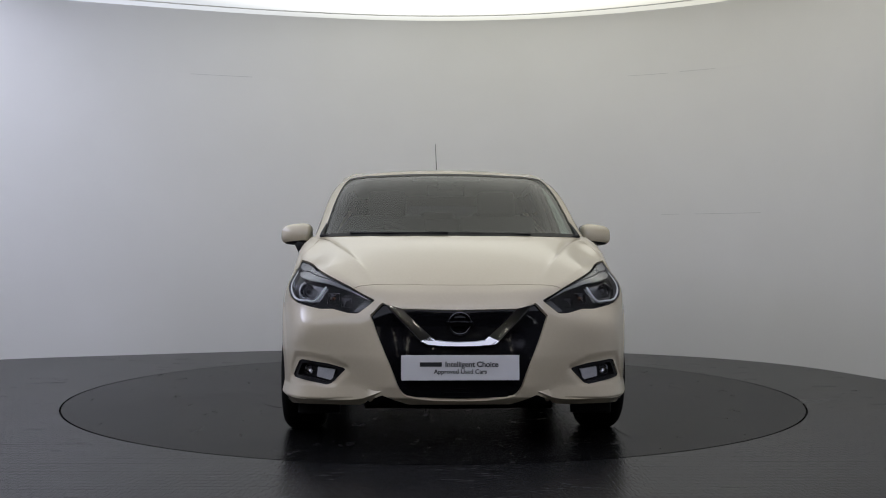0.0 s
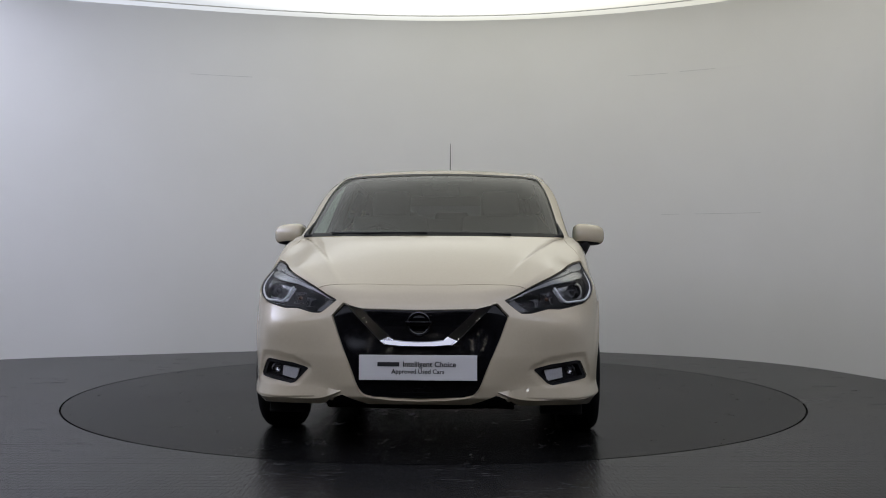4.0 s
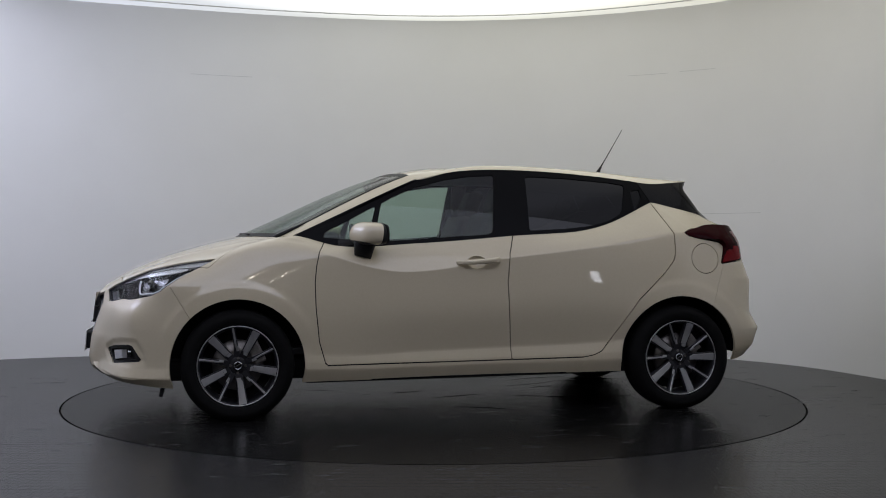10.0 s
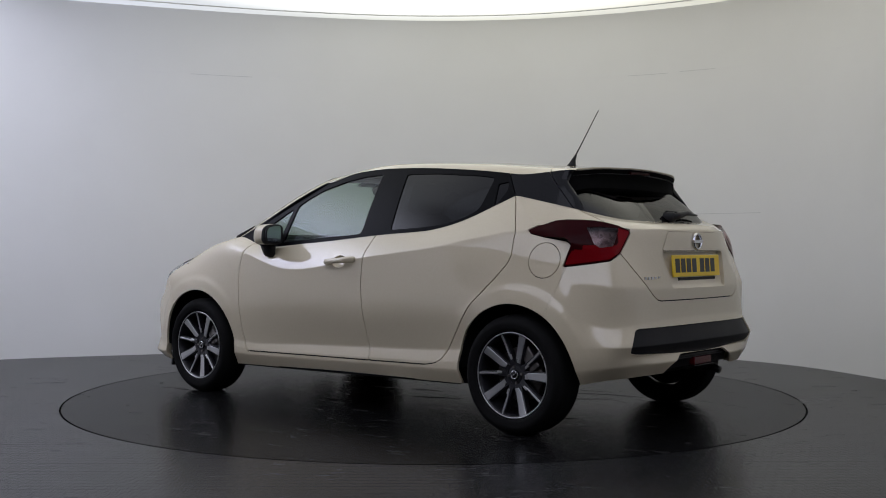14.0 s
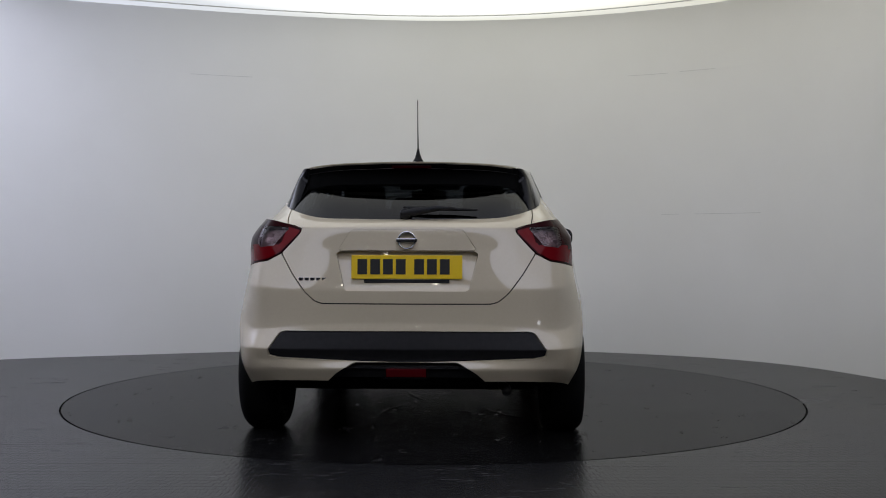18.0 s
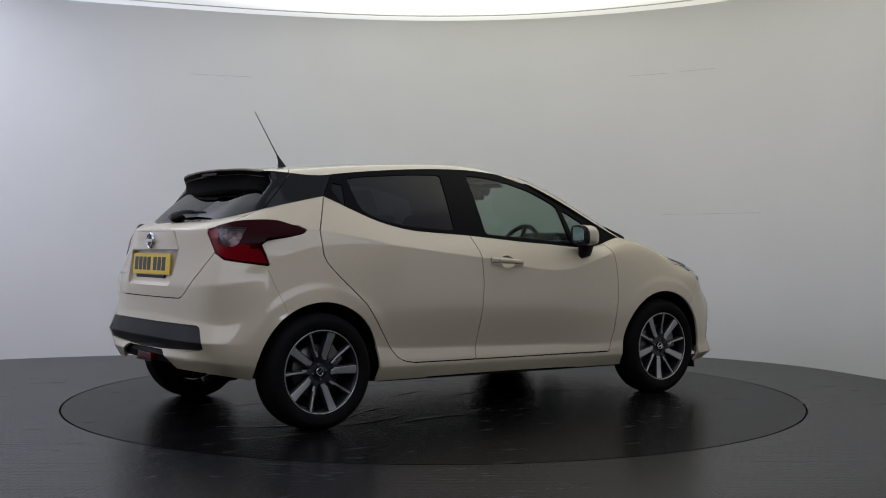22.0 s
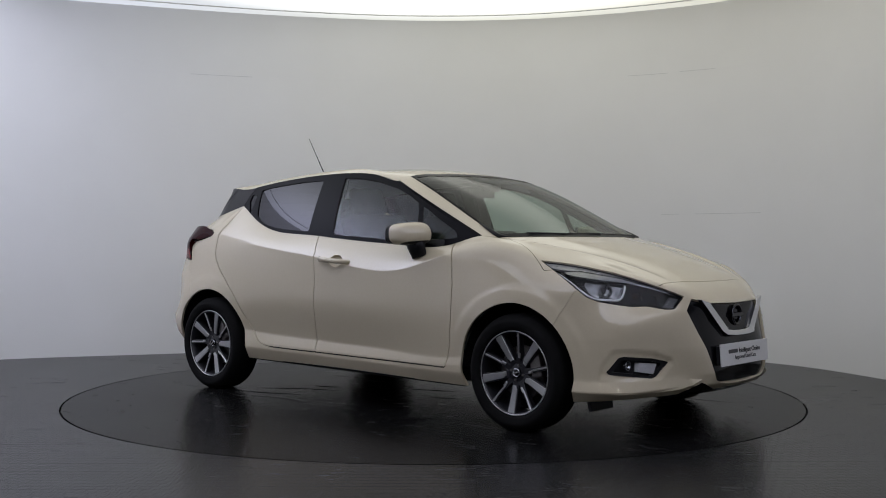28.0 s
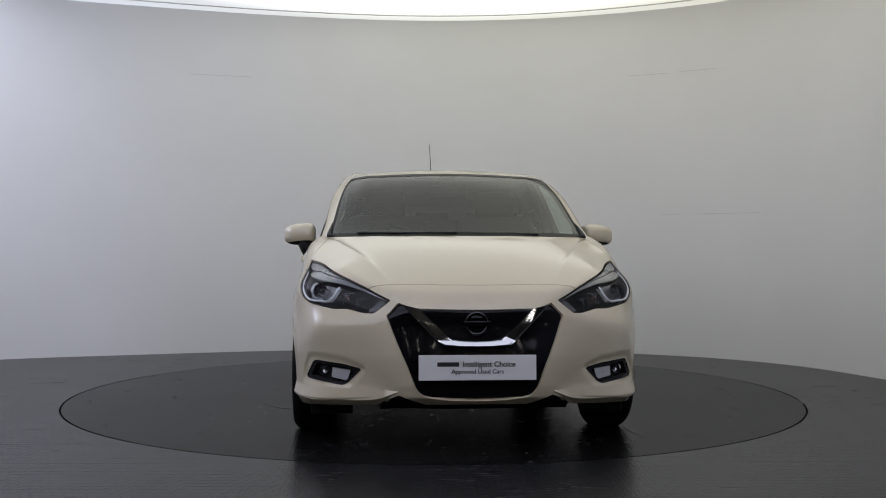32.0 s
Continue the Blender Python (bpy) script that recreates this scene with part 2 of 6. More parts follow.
FLOOR_VINYL = floor_material("dark_vinyl_floor", (0.011, 0.011, 0.0118), (0.019, 0.019, 0.0201), 0.25, 0.55, 0.14, 1.0)
DISC_VINYL = floor_material("dark_vinyl_turntable", (0.0040, 0.0040, 0.0041), (0.0075, 0.0073, 0.0074), 0.24, 0.26, 0.035, 0.35)
R_TABLE = 2.249


def booth():
    # wall with thickness, cut into boards by recessed joints
    n = len(WALL_PLAN)
    out = []
    for i in range(n):
        d = WALL_PLAN[min(i + 1, n - 1)] - WALL_PLAN[max(i - 1, 0)]
        d = d / np.linalg.norm(d)
        out.append(WALL_PLAN[i] + 0.12 * np.array([-d[1], d[0]]))
    # three rows of boards with a fine groove between them; each band has its own points, so that the boards stay flat
    bands = [(0.0, 1.2196, 0), (1.2196, 1.2204, .006), (1.2204, 2.4396, 0), (2.4396, 2.4404, .006), (2.4404, WALL_HEIGHT, 0)]
    def strip(z0, z1, d):
        verts = [(x + d * (o[0] - x), y + d * (o[1] - y), z) for z in (z0, z1) for (x, y), o in zip(WALL_PLAN, out)]
        return verts, [(i, n + i, n + i + 1, i + 1) for i in range(n - 1)]

    back = [(x, y, z) for z in (0, WALL_HEIGHT) for x, y in out] + [(x + .03 * (o[0] - x), y + .03 * (o[1] - y), z) for z in (0, WALL_HEIGHT) for (x, y), o in zip(WALL_PLAN, out)]
    faces = []
    for i in range(n - 1):
        faces += [(i, i + 1, n + i + 1, n + i), (2 * n + i, 3 * n + i, 3 * n + i + 1, 2 * n + i + 1), (3 * n + i, n + i, n + i + 1, 3 * n + i + 1)]
    wall = mesh_ob("wall_curved", back, faces, WALL_PAINT)
    tagged(wall, "curved white painted wallboard wall of the photo booth", "wall", kind="structure")
    for z0, z1, d in bands:
        if d == 0:
            verts, faces = strip(z0, z1, d)
            mesh_ob("wallboard", verts, faces, WALL_PAINT, wall)
    # badly filled stretches of the joints show as fine lines
    for z, x0, x1 in ((2.44, -2.15, -1.6), (2.44, 1.68, 2.02), (2.445, 2.1, 2.38), (1.22, 1.95, 2.12), (1.22, 2.2, 2.66)):
        run = [(x, y) for x, y in spline([tuple(q) for q in WALL_PLAN], 3) if x0 < x < x1]
        verts = [(x * (1 - .0004 * k), y * (1 - .0004 * k), z + dz) for k, dz in ((0, -.0022), (1, -.0010), (1, .0010), (0, .0022)) for x, y in run]
        c = len(run)
        mesh_ob("filler_line", verts, [(r * c + i, r * c + c + i, r * c + c + i + 1, r * c + i + 1) for r in range(3) for i in range(c - 1)], FILLER, wall)
    # dark room that the booth opens into
    for name, size, at in (("wall_back", (10.6, 0.12, WALL_HEIGHT), (-1.2, -24.0, WALL_HEIGHT / 2)), ("wall_left", (0.12, 21.3, WALL_HEIGHT), (-6.1, -13.35, WALL_HEIGHT / 2)),
                           ("wall_right", (0.12, 2.4, WALL_HEIGHT), (3.75, -3.85, WALL_HEIGHT / 2)), ("wall_right_far", (0.12, 18.5, WALL_HEIGHT), (3.75, -14.75, WALL_HEIGHT / 2))):
        bm = box_bm(size, at)
        tagged(part(name, bm, BACK_PAINT), "grey wall of the room around the booth opening", "wall", kind="structure")
    # unseen glowing pane, added so that the paint reflects a small highlight
    pane = box_bm((0.02, 0.24, 0.20), (3.80, -5.27, 1.08))
    tagged(part("glint_source", pane, GLINT_GLOW), "added glowing pane that puts a highlight on the paint", "window", kind="structure")
    for z0, z1 in ((0, 0.97), (1.19, WALL_HEIGHT)):
        bm = box_bm((0.12, 0.46, z1 - z0), (3.76, -5.27, (z0 + z1) / 2))
        tagged(part("wall_round_pane", bm, BACK_PAINT), "grey wall above and below the added glowing pane", "wall", kind="structure")
    # floor with a round hole for the turntable
    steps = 160
    ring = lambda r, z: [(r * math.cos(2 * math.pi * k / steps), r * math.sin(2 * math.pi * k / steps), z) for k in range(steps)]
    edge = []
    for k in range(steps):
        c, s = math.cos(2 * math.pi * k / steps), math.sin(2 * math.pi * k / steps)
        f = 25.0 / max(abs(c), abs(s))
        edge.append((c * f, s * f, 0))
    r0 = R_TABLE + 0.010
    verts = ring(r0, -0.03) + ring(r0, 0) + ring(4.0, 0) + edge
    faces = [(a * steps + k, a * steps + (k + 1) % steps, (a + 1) * steps + (k + 1) % steps, (a + 1) * steps + k) for a in range(3) for k in range(steps)]
    floor = mesh_ob("floor", verts, [f[::-1] for f in faces], FLOOR_VINYL, smooth=False)
    tagged(floor, "dark grey ribbed vinyl floor with a dull sheen", "floor", kind="structure")
    pit = mesh_ob("turntable_pit", ring(R_TABLE + 0.1, -0.04), [tuple(range(steps))], UNDER)
    tagged(pit, "black pit under the turntable", "floor", kind="structure")
    # glowing stretched ceiling with a rim along the wall
    inner = [tuple(p) for p in WALL_PLAN]
    poly = [(x, y, WALL_HEIGHT) for x, y in inner] + [(3.62, -2.6, WALL_HEIGHT), (1.0, -2.44, WALL_HEIGHT), (-3.0, -2.44, WALL_HEIGHT), (-5.95, -2.6, WALL_HEIGHT)]
    ceil = mesh_ob("ceiling", poly, [tuple(range(len(poly)))], CEILING_LIT, smooth=False)
    tagged(ceil, "glowing white stretched fabric ceiling", "ceiling", kind="structure")
    bm = box_bm((10.4, 21.6, 0.05), (-1.2, -13.4, WALL_HEIGHT + 0.03))
    tagged(part("ceiling_front", bm, BACK_PAINT), "plain grey ceiling over the booth opening", "ceiling", kind="structure")
    bm = bmesh.new()
    path = [Vector((*(WALL_PLAN[i] + (WALL_PLAN[i] - out[i]) * 1.9), WALL_HEIGHT - 0.004)) for i in range(n)]
    tube_bm(path, 0.006, 6, bm)
    tagged(part("ceiling_trim", bm, TRIM_WHITE), "thin white bead that holds the ceiling fabric", "trim", kind="structure")


def ceiling_material():
    """Fabric with an uneven glow: dim over the turntable, brighter round it; cold on one side, warm on the other."""
    m, n, l, p = material("glowing_ceiling_fabric")
    e = n.new("ShaderNodeEmission")
    c = n.new("ShaderNodeTexCoord")
    flat = n.new("ShaderNodeVectorMath")
    flat.operation = "MULTIPLY"
    flat.inputs[1].default_value = (1, 1, 0)
    length = n.new("ShaderNodeVectorMath")
    length.operation = "LENGTH"
    l.new(c.outputs["Object"], flat.inputs[0])
    l.new(flat.outputs[0], length.inputs[0])
    q = n.new("ShaderNodeMapRange")
    q.inputs["From Min"].default_value, q.inputs["From Max"].default_value = 0, 5.0
    l.new(length.outputs["Value"], q.inputs["Value"])
    glow = ramp(n, l, q.outputs[0], [(r / 5, (v / 4,) * 3) for r, v in CEILING_RING])
    glow.color_ramp.interpolation = "EASE"
    four = n.new("ShaderNodeMath")
    four.operation = "MULTIPLY"
    four.inputs[1].default_value = 4
    l.new(glow.outputs[0], four.inputs[0])
    xyz = n.new("ShaderNodeSeparateXYZ")
    l.new(c.outputs["Object"], xyz.inputs[0])
    w = n.new("ShaderNodeMapRange")
    w.inputs["From Min"].default_value, w.inputs["From Max"].default_value = -4.5, 3.5
    l.new(xyz.outputs[0], w.inputs["Value"])
    tone = ramp(n, l, w.outputs[0], CEILING_TONES)
    front = n.new("ShaderNodeMapRange")
    front.interpolation_type = "SMOOTHSTEP"
    front.inputs["From Min"].default_value, front.inputs["From Max"].default_value = -1.8, -0.5
    front.inputs["To Min"].default_value, front.inputs["To Max"].default_value = CEILING_FRONT, 1.0
    l.new(xyz.outputs[1], front.inputs["Value"])
    mul = n.new("ShaderNodeMath")
    mul.operation = "MULTIPLY"
    l.new(four.outputs[0], mul.inputs[0])
    l.new(front.outputs[0], mul.inputs[1])
    # extra cold glow near the wall, added to brighten the wall's left end
    spot = n.new("ShaderNodeVectorMath")
    spot.operation = "DISTANCE"
    spot.inputs[1].default_value = (*COLD_SPOT, 0)
    l.new(flat.outputs[0], spot.inputs[0])
    extra = n.new("ShaderNodeMapRange")
    extra.interpolation_type = "SMOOTHSTEP"
    extra.inputs["From Min"].default_value, extra.inputs["From Max"].default_value = 0, 2.45
    extra.inputs["To Min"].default_value, extra.inputs["To Max"].default_value = COLD_GLOW, 0
    l.new(spot.outputs["Value"], extra.inputs["Value"])
    add = n.new("ShaderNodeMath")
    l.new(mul.outputs[0], add.inputs[0])
    l.new(extra.outputs[0], add.inputs[1])
    # glow made colder towards the opening
    cold = n.new("ShaderNodeMapRange")
    cold.interpolation_type = "SMOOTHSTEP"
    cold.inputs["From Min"].default_value, cold.inputs["From Max"].default_value = -1.9, -0.6
    cold.inputs["To Min"].default_value, cold.inputs["To Max"].default_value = 0.9, 0.0
    l.new(xyz.outputs[1], cold.inputs["Value"])
    mix = n.new("ShaderNodeMixRGB")
    mix.inputs[2].default_value = (0.78, 0.81, 1.0, 1)
    l.new(cold.outputs[0], mix.inputs[0])
    l.new(tone.outputs[0], mix.inputs[1])
    l.new(mix.outputs[0], e.inputs[0])
    l.new(add.outputs[0], e.inputs[1])
    l.new(e.outputs[0], n["Material Output"].inputs["Surface"])
    return m


# glow of the added pane whose reflection makes a highlight
GLINT_GLOW = plain("glint_pane", (0.9, 0.93, 1.0), 0.5, glow=5.0)
CEILING_LIT = ceiling_material()
BACK_PAINT = varied("grey_back_wall", (0.15, 0.15, 0.152), (0.18, 0.18, 0.182), 0.8, 20)
TRIM_WHITE = plain("white_trim", (0.8, 0.8, 0.78), 0.5)
booth()


def turntable():
    top = tagged(new("turntable"), "round dark vinyl turntable flush with the floor", "turntable", kind="structure")
    steps = 160
    prof = [(R_TABLE - 0.01, -0.03), (R_TABLE, -0.008), (R_TABLE - 0.002, 0.0), (1.2, 0.0), (0.02, 0.0)]
    verts = [(r * math.cos(2 * math.pi * k / steps), r * math.sin(2 * math.pi * k / steps), z) for r, z in prof for k in range(steps)]
    faces = [(a * steps + k, a * steps + (k + 1) % steps, (a + 1) * steps + (k + 1) % steps, (a + 1) * steps + k) for a in range(len(prof) - 1) for k in range(steps)]
    faces.append(tuple((len(prof) - 1) * steps + k for k in range(steps)))
    mesh_ob("disc", verts, faces, DISC_VINYL, top, smooth=False)
    # creases in the vinyl sheet between the wheel tracks
    rng = random.Random(11)
    for _ in range(16):
        x, y, turn = rng.uniform(-1.35, 1.35), rng.uniform(-.95, .95), rng.gauss(0, .35)
        long, high, wide = rng.uniform(.18, .55), rng.uniform(.0012, .0028), rng.uniform(.014, .030)
        bow = rng.uniform(-.06, .06)
        m = 14
        verts = []
        for i in range(m + 1):
            s = i / m
            px, py = (s - .5) * long, bow * math.sin(math.pi * s)
            swell = math.sin(math.pi * s) ** .7
            for q, h in ((-1, 0), (-.45, .6), (0, 1), (.3, .7), (1, 0)):
                a, b = px, py + q * wide * (.35 + .65 * swell)
                verts.append((x + a * math.cos(turn) - b * math.sin(turn), y + a * math.sin(turn) + b * math.cos(turn), h * high * swell + .0004))
        faces = [(5 * i + k, 5 * i + k + 5, 5 * i + k + 6, 5 * i + k + 1) for i in range(m) for k in range(4)]
        mesh_ob("vinyl_crease", verts, [f[::-1] for f in faces], DISC_VINYL, top)
    return top


TURNTABLE = turntable()


# ---- the car's skin: lines that run from the middle of the nose round the side to the middle of the tail, lofted upwards ----
# car space: x forward from the middle of the wheelbase, y to its left, z up
AXLE, HUB_Z, ARCH = 1.2625, 0.298, 0.358
LINES = [
    # lower edge
    [(2.045, 0, .222), (2.035, .29, .222), (1.985, .43, .218), (1.840, .70, .203), (1.610, .805, .182), (1.26, .800, .190), (.90, .800, .200), (.30, .796, .208),
     (-.25, .798, .217), (-.88, .803, .224), (-1.26, .805, .23), (-1.57, .785, .262), (-1.70, .728, .290), (-1.79, .60, .305), (-1.850, .30, .312), (-1.86, 0, .315)],
    # foot of the doors, lip of the bumpers
    [(2.085, 0, .258), (2.078, .27, .262), (2.020, .42, .256), (1.849, .746, .236), (1.638, .838, .236), (1.26, .858, .275), (.80, .834, .270), (.28, .827, .277),
     (-.25, .828, .287), (-.85, .837, .297), (-1.26, .856, .31), (-1.60, .818, .34), (-1.757, .748, .360), (-1.828, .60, .368), (-1.880, .30, .372), (-1.887, 0, .372)],
    # crest of the lower door bulge
    [(2.092, 0, .345), (2.085, .29, .312), (2.006, .44, .310), (1.834, .738, .293), (1.626, .830, .290), (1.26, .862, .35), (.80, .836, .304), (.28, .827, .308),
     (-.25, .828, .318), (-.86, .837, .336), (-1.26, .864, .37), (-1.61, .828, .39), (-1.772, .752, .405), (-1.828, .62, .408), (-1.866, .30, .408), (-1.874, 0, .408)],
    # hollow above it
    [(2.09, 0, .44), (2.08, .29, .44), (1.970, .52, .445), (1.826, .742, .445), (1.612, .836, .43), (1.26, .864, .43), (.82, .833, .344), (.28, .8155, .357),
     (-.24, .8145, .373), (-.87, .825, .400), (-1.26, .864, .45), (-1.615, .832, .455), (-1.792, .748, .460), (-1.846, .625, .458), (-1.886, .30, .46), (-1.895, 0, .46)],
    # middle of the doors
    [(2.065, 0, .575), (2.045, .29, .575), (1.957, .522, .58), (1.813, .741, .575), (1.596, .836, .575), (1.26, .864, .60), (.85, .856, .60), (.28, .860, .58),
     (-.23, .861, .60), (-.98, .860, .62), (-1.26, .868, .62), (-1.60, .828, .60), (-1.740, .740, .548), (-1.815, .598, .56), (-1.858, .30, .58), (-1.870, 0, .585)],
    # undercut below the shoulder; top of the nose panel
    [(2.055, 0, .655), (2.04, .27, .663), (1.962, .43, .665), (1.770, .695, .672), (1.56, .818, .755), (1.24, .844, .77), (.85, .849, .765), (.38, .862, .715),
     (-.22, .862, .76), (-1.03, .849, .80), (-1.30, .834, .80), (-1.60, .800, .765), (-1.744, .728, .748), (-1.810, .576, .738), (-1.854, .30, .735), (-1.868, 0, .735)],
    # shoulder crease; upper edge of the headlamps; boot lid
    [(2.02, 0, .70), (2.005, .24, .707), (1.925, .44, .725), (1.70, .615, .815), (1.46, .735, .858), (1.20, .800, .945), (.84, .838, .905), (.42, .860, .803),
     (-.24, .859, .878), (-.85, .836, .952), (-1.26, .797, 1.008), (-1.50, .765, .985), (-1.660, .706, .95), (-1.762, .53, .925), (-1.820, .30, .92), (-1.836, 0, .92)],
    [(1.86, 0, .810), (1.84, .24, .812), (1.745, .44, .824), (1.54, .58, .876), (1.36, .69, .905), (1.13, .775, .965), (.80, .805, .93), (.34, .824, .875),
     (-.26, .818, .93), (-.87, .796, .995), (-1.23, .745, 1.075), (-1.43, .715, 1.075), (-1.60, .665, 1.055), (-1.738, .50, 1.03), (-1.802, .30, 1.03), (-1.818, 0, 1.032)],
    [(1.57, 0, .920), (1.55, .24, .920), (1.46, .44, .923), (1.33, .56, .938), (1.205, .65, .956), (1.04, .752, .985), (.78, .782, .945), (.31, .802, .925),
     (-.26, .797, .97), (-.84, .778, 1.02), (-1.17, .722, 1.14), (-1.40, .675, 1.125), (-1.565, .62, 1.09), (-1.70, .48, 1.06), (-1.755, .28, 1.056), (-1.77, 0, 1.058)],
    # belt: foot of the windscreen, of the side glass and of the rear window
    [(1.265, 0, .996), (1.25, .24, .995), (1.210, .42, .994), (1.155, .54, .993), (1.045, .694, .991), (.965, .731, .998), (.72, .768, .942), (.28, .782, .957),
     (-.26, .778, 1.000), (-.80, .764, 1.028), (-1.13, .70, 1.198), (-1.37, .645, 1.165), (-1.52, .585, 1.118), (-1.645, .44, 1.08), (-1.69, .25, 1.072), (-1.70, 0, 1.070)],
    # head of the windscreen, of the side glass and of the rear window
    [(.37, 0, 1.378), (.36, .24, 1.374), (.345, .395, 1.367), (.328, .497, 1.362), (.298, .582, 1.347), (.27, .622, 1.322), (.05, .634, 1.368), (-.12, .632, 1.383),
     (-.40, .628, 1.382), (-.87, .612, 1.349), (-1.14, .598, 1.318), (-1.30, .575, 1.325), (-1.428, .522, 1.334), (-1.45, .44, 1.325), (-1.48, .25, 1.330), (-1.49, 0, 1.332)],
    # edge of the roof; lip of the spoiler
    [(.25, 0, 1.402), (.24, .24, 1.398), (.23, .40, 1.390), (.215, .484, 1.382), (.19, .541, 1.374), (.14, .575, 1.372), (-.01, .577, 1.396), (-.15, .575, 1.407),
     (-.42, .571, 1.406), (-.87, .557, 1.379), (-1.14, .546, 1.351), (-1.30, .533, 1.343), (-1.428, .508, 1.341), (-1.468, .42, 1.350), (-1.502, .22, 1.358), (-1.515, 0, 1.361)],
    [(.02, 0, 1.4270), (.01, .20, 1.4230), (0, .30, 1.4170), (-.02, .37, 1.4120), (-.05, .42, 1.4090), (-.10, .45, 1.4080), (-.17, .46, 1.4120), (-.27, .46, 1.4175),
     (-.47, .455, 1.4160), (-.82, .44, 1.3990), (-1.06, .425, 1.3770), (-1.22, .40, 1.3610), (-1.31, .35, 1.3600), (-1.345, .28, 1.3640), (-1.375, .16, 1.3690), (-1.385, 0, 1.3710)],
    [(-.18, 0, 1.4320), (-.19, .09, 1.4315), (-.21, .15, 1.4300), (-.23, .19, 1.4290), (-.26, .21, 1.4280), (-.30, .23, 1.4270), (-.36, .24, 1.4275), (-.44, .24, 1.4265),
     (-.58, .235, 1.4230), (-.80, .225, 1.4140), (-.95, .215, 1.4010), (-1.06, .20, 1.3920), (-1.14, .17, 1.3870), (-1.19, .13, 1.3850), (-1.22, .07, 1.3840), (-1.225, 0, 1.3845)],
]
NU = [14, 18, 30, 30, 30, 28, 24, 24, 26, 16, 16, 16, 16, 24, 24, 16, 14]
NV = [5, 8, 10, 16, 18, 18, 14, 10, 8, 20, 6, 7, 7, 6]


def between(line, i):
    """A point halfway along a line between its columns i and i + 1."""
    a, b, c, d = (np.array(line[k]) for k in (i - 1, i, i + 1, i + 2))
    return tuple((-a + 9 * b + 9 * c - d) / 16)


# two more columns round the rear end of the side windows, where the belt kicks up and falls again
for k, line in enumerate(LINES):
    line[11:11] = [between(line, 10)]
    line[10:10] = [between(line, 9)]
for k, dz in ((9, 0.0), (8, -0.035)):
    for c, x, z in ((9, -.80, 1.052), (10, -.895, 1.086), (11, -1.06, 1.163), (12, -1.148, 1.204), (13, -1.37, 1.157)):
        LINES[k][c] = (x - .03 * (k == 8), LINES[k][c][1], z + dz * (1.4 if c == 12 else 1))


def side_glass_y(x, z):
    """The gently bowed surface on which the side windows lie."""
    return .785 - .33 * (z - 1) - .25 * (z - 1) ** 2 - .02 * (x + .1) - .045 * (x + .1) ** 2 + .018 * (x + .1) ** 3


for line in (LINES[9], LINES[10]):
    for c in range(5, 14):
        line[c] = (line[c][0], side_glass_y(line[c][0], line[c][2]), line[c][2])
# middle line of the roof closes the loft
LINES.append([(-.36 - .66 * k / 17, 0, 1.431 - .0004 * k - .00009 * k * k) for k in range(18)])
UC = np.concatenate([[0], np.cumsum(NU)])
VR = np.concatenate([[0], np.cumsum(NV)])


def hermite(p0, p1, m0, m1, h, s):
    return (2 * s**3 - 3 * s**2 + 1) * p0 + (s**3 - 2 * s**2 + s) * h * m0 + (3 * s**2 - 2 * s**3) * p1 + (s**3 - s**2) * h * m1


def along(line):
    """A line round the car, square to the middle plane at both ends."""
    p = np.array(line, float)
    flip = np.array([1, -1, 1])
    if abs(p[:, 1]).max() > 0.01:
        p = np.vstack([p[1] * flip, p, p[-2] * flip])
    else:
        p = np.vstack([2 * p[0] - p[1], p, 2 * p[-1] - p[-2]])
    ch = np.maximum(np.linalg.norm(np.diff(p, axis=0), axis=1), 1e-3) ** 0.8
    d = np.diff(p, axis=0) / ch[:, None]
    m = (d[:-1] * ch[1:, None] + d[1:] * ch[:-1, None]) / (ch[1:] + ch[:-1])[:, None]
    out = []
    for i, n in enumerate(NU):
        for k in range(n):
            out.append(hermite(p[i + 1], p[i + 2], m[i], m[i + 1], ch[i + 1], k / n))
    out.append(p[-2])
    return np.array(out)


def crease_weights(nu):
    """How sharp each line is, along its run."""
    w = np.zeros((len(LINES), nu))
    u = np.interp(np.arange(nu), UC, np.arange(18))
    side = np.clip((u - 4.5) / 1.0, 0, 1) * np.clip((13.0 - u) / 1.5, 0, 1)
    rear = np.clip(u - 13.2, 0, 1)
    nose = np.clip(5.0 - u, 0, 1)
    w[1] = 0.75 + 0.25 * nose
    w[2] = 0.65 * side + 0.3 * (1 - nose) + nose
    w[3] = 0.2 + 0.75 * side + 0.4 * nose * (1 - side) + 0.7 * np.clip(u - 12.8, 0, 1) * (1 - side)
    w[4] = 0.6 * np.clip(u - 12.8, 0, 1)
    w[5] = 0.9 * np.clip(u - 12.3, 0, 1)
    w[6] = 1.0 * side
    w[7] = 0.8 * rear
    w[9] = 0.95
    w[10] = 0.35 + 0.5 * rear
    w[11] = 0.9 * rear
    return w


# the belt rises straight to a peak behind the rear door and falls straight to the tail
BELT_X = [-1.52, -1.46, -1.175, -1.148, -1.125, -1.0, -.93, -.88, -.83, -.78, -.72, -.62]
BELT_Z = [1.119, 1.138, 1.2005, 1.2035, 1.194, 1.135, 1.103, 1.083, 1.066, 1.052, 1.038, 1.022]


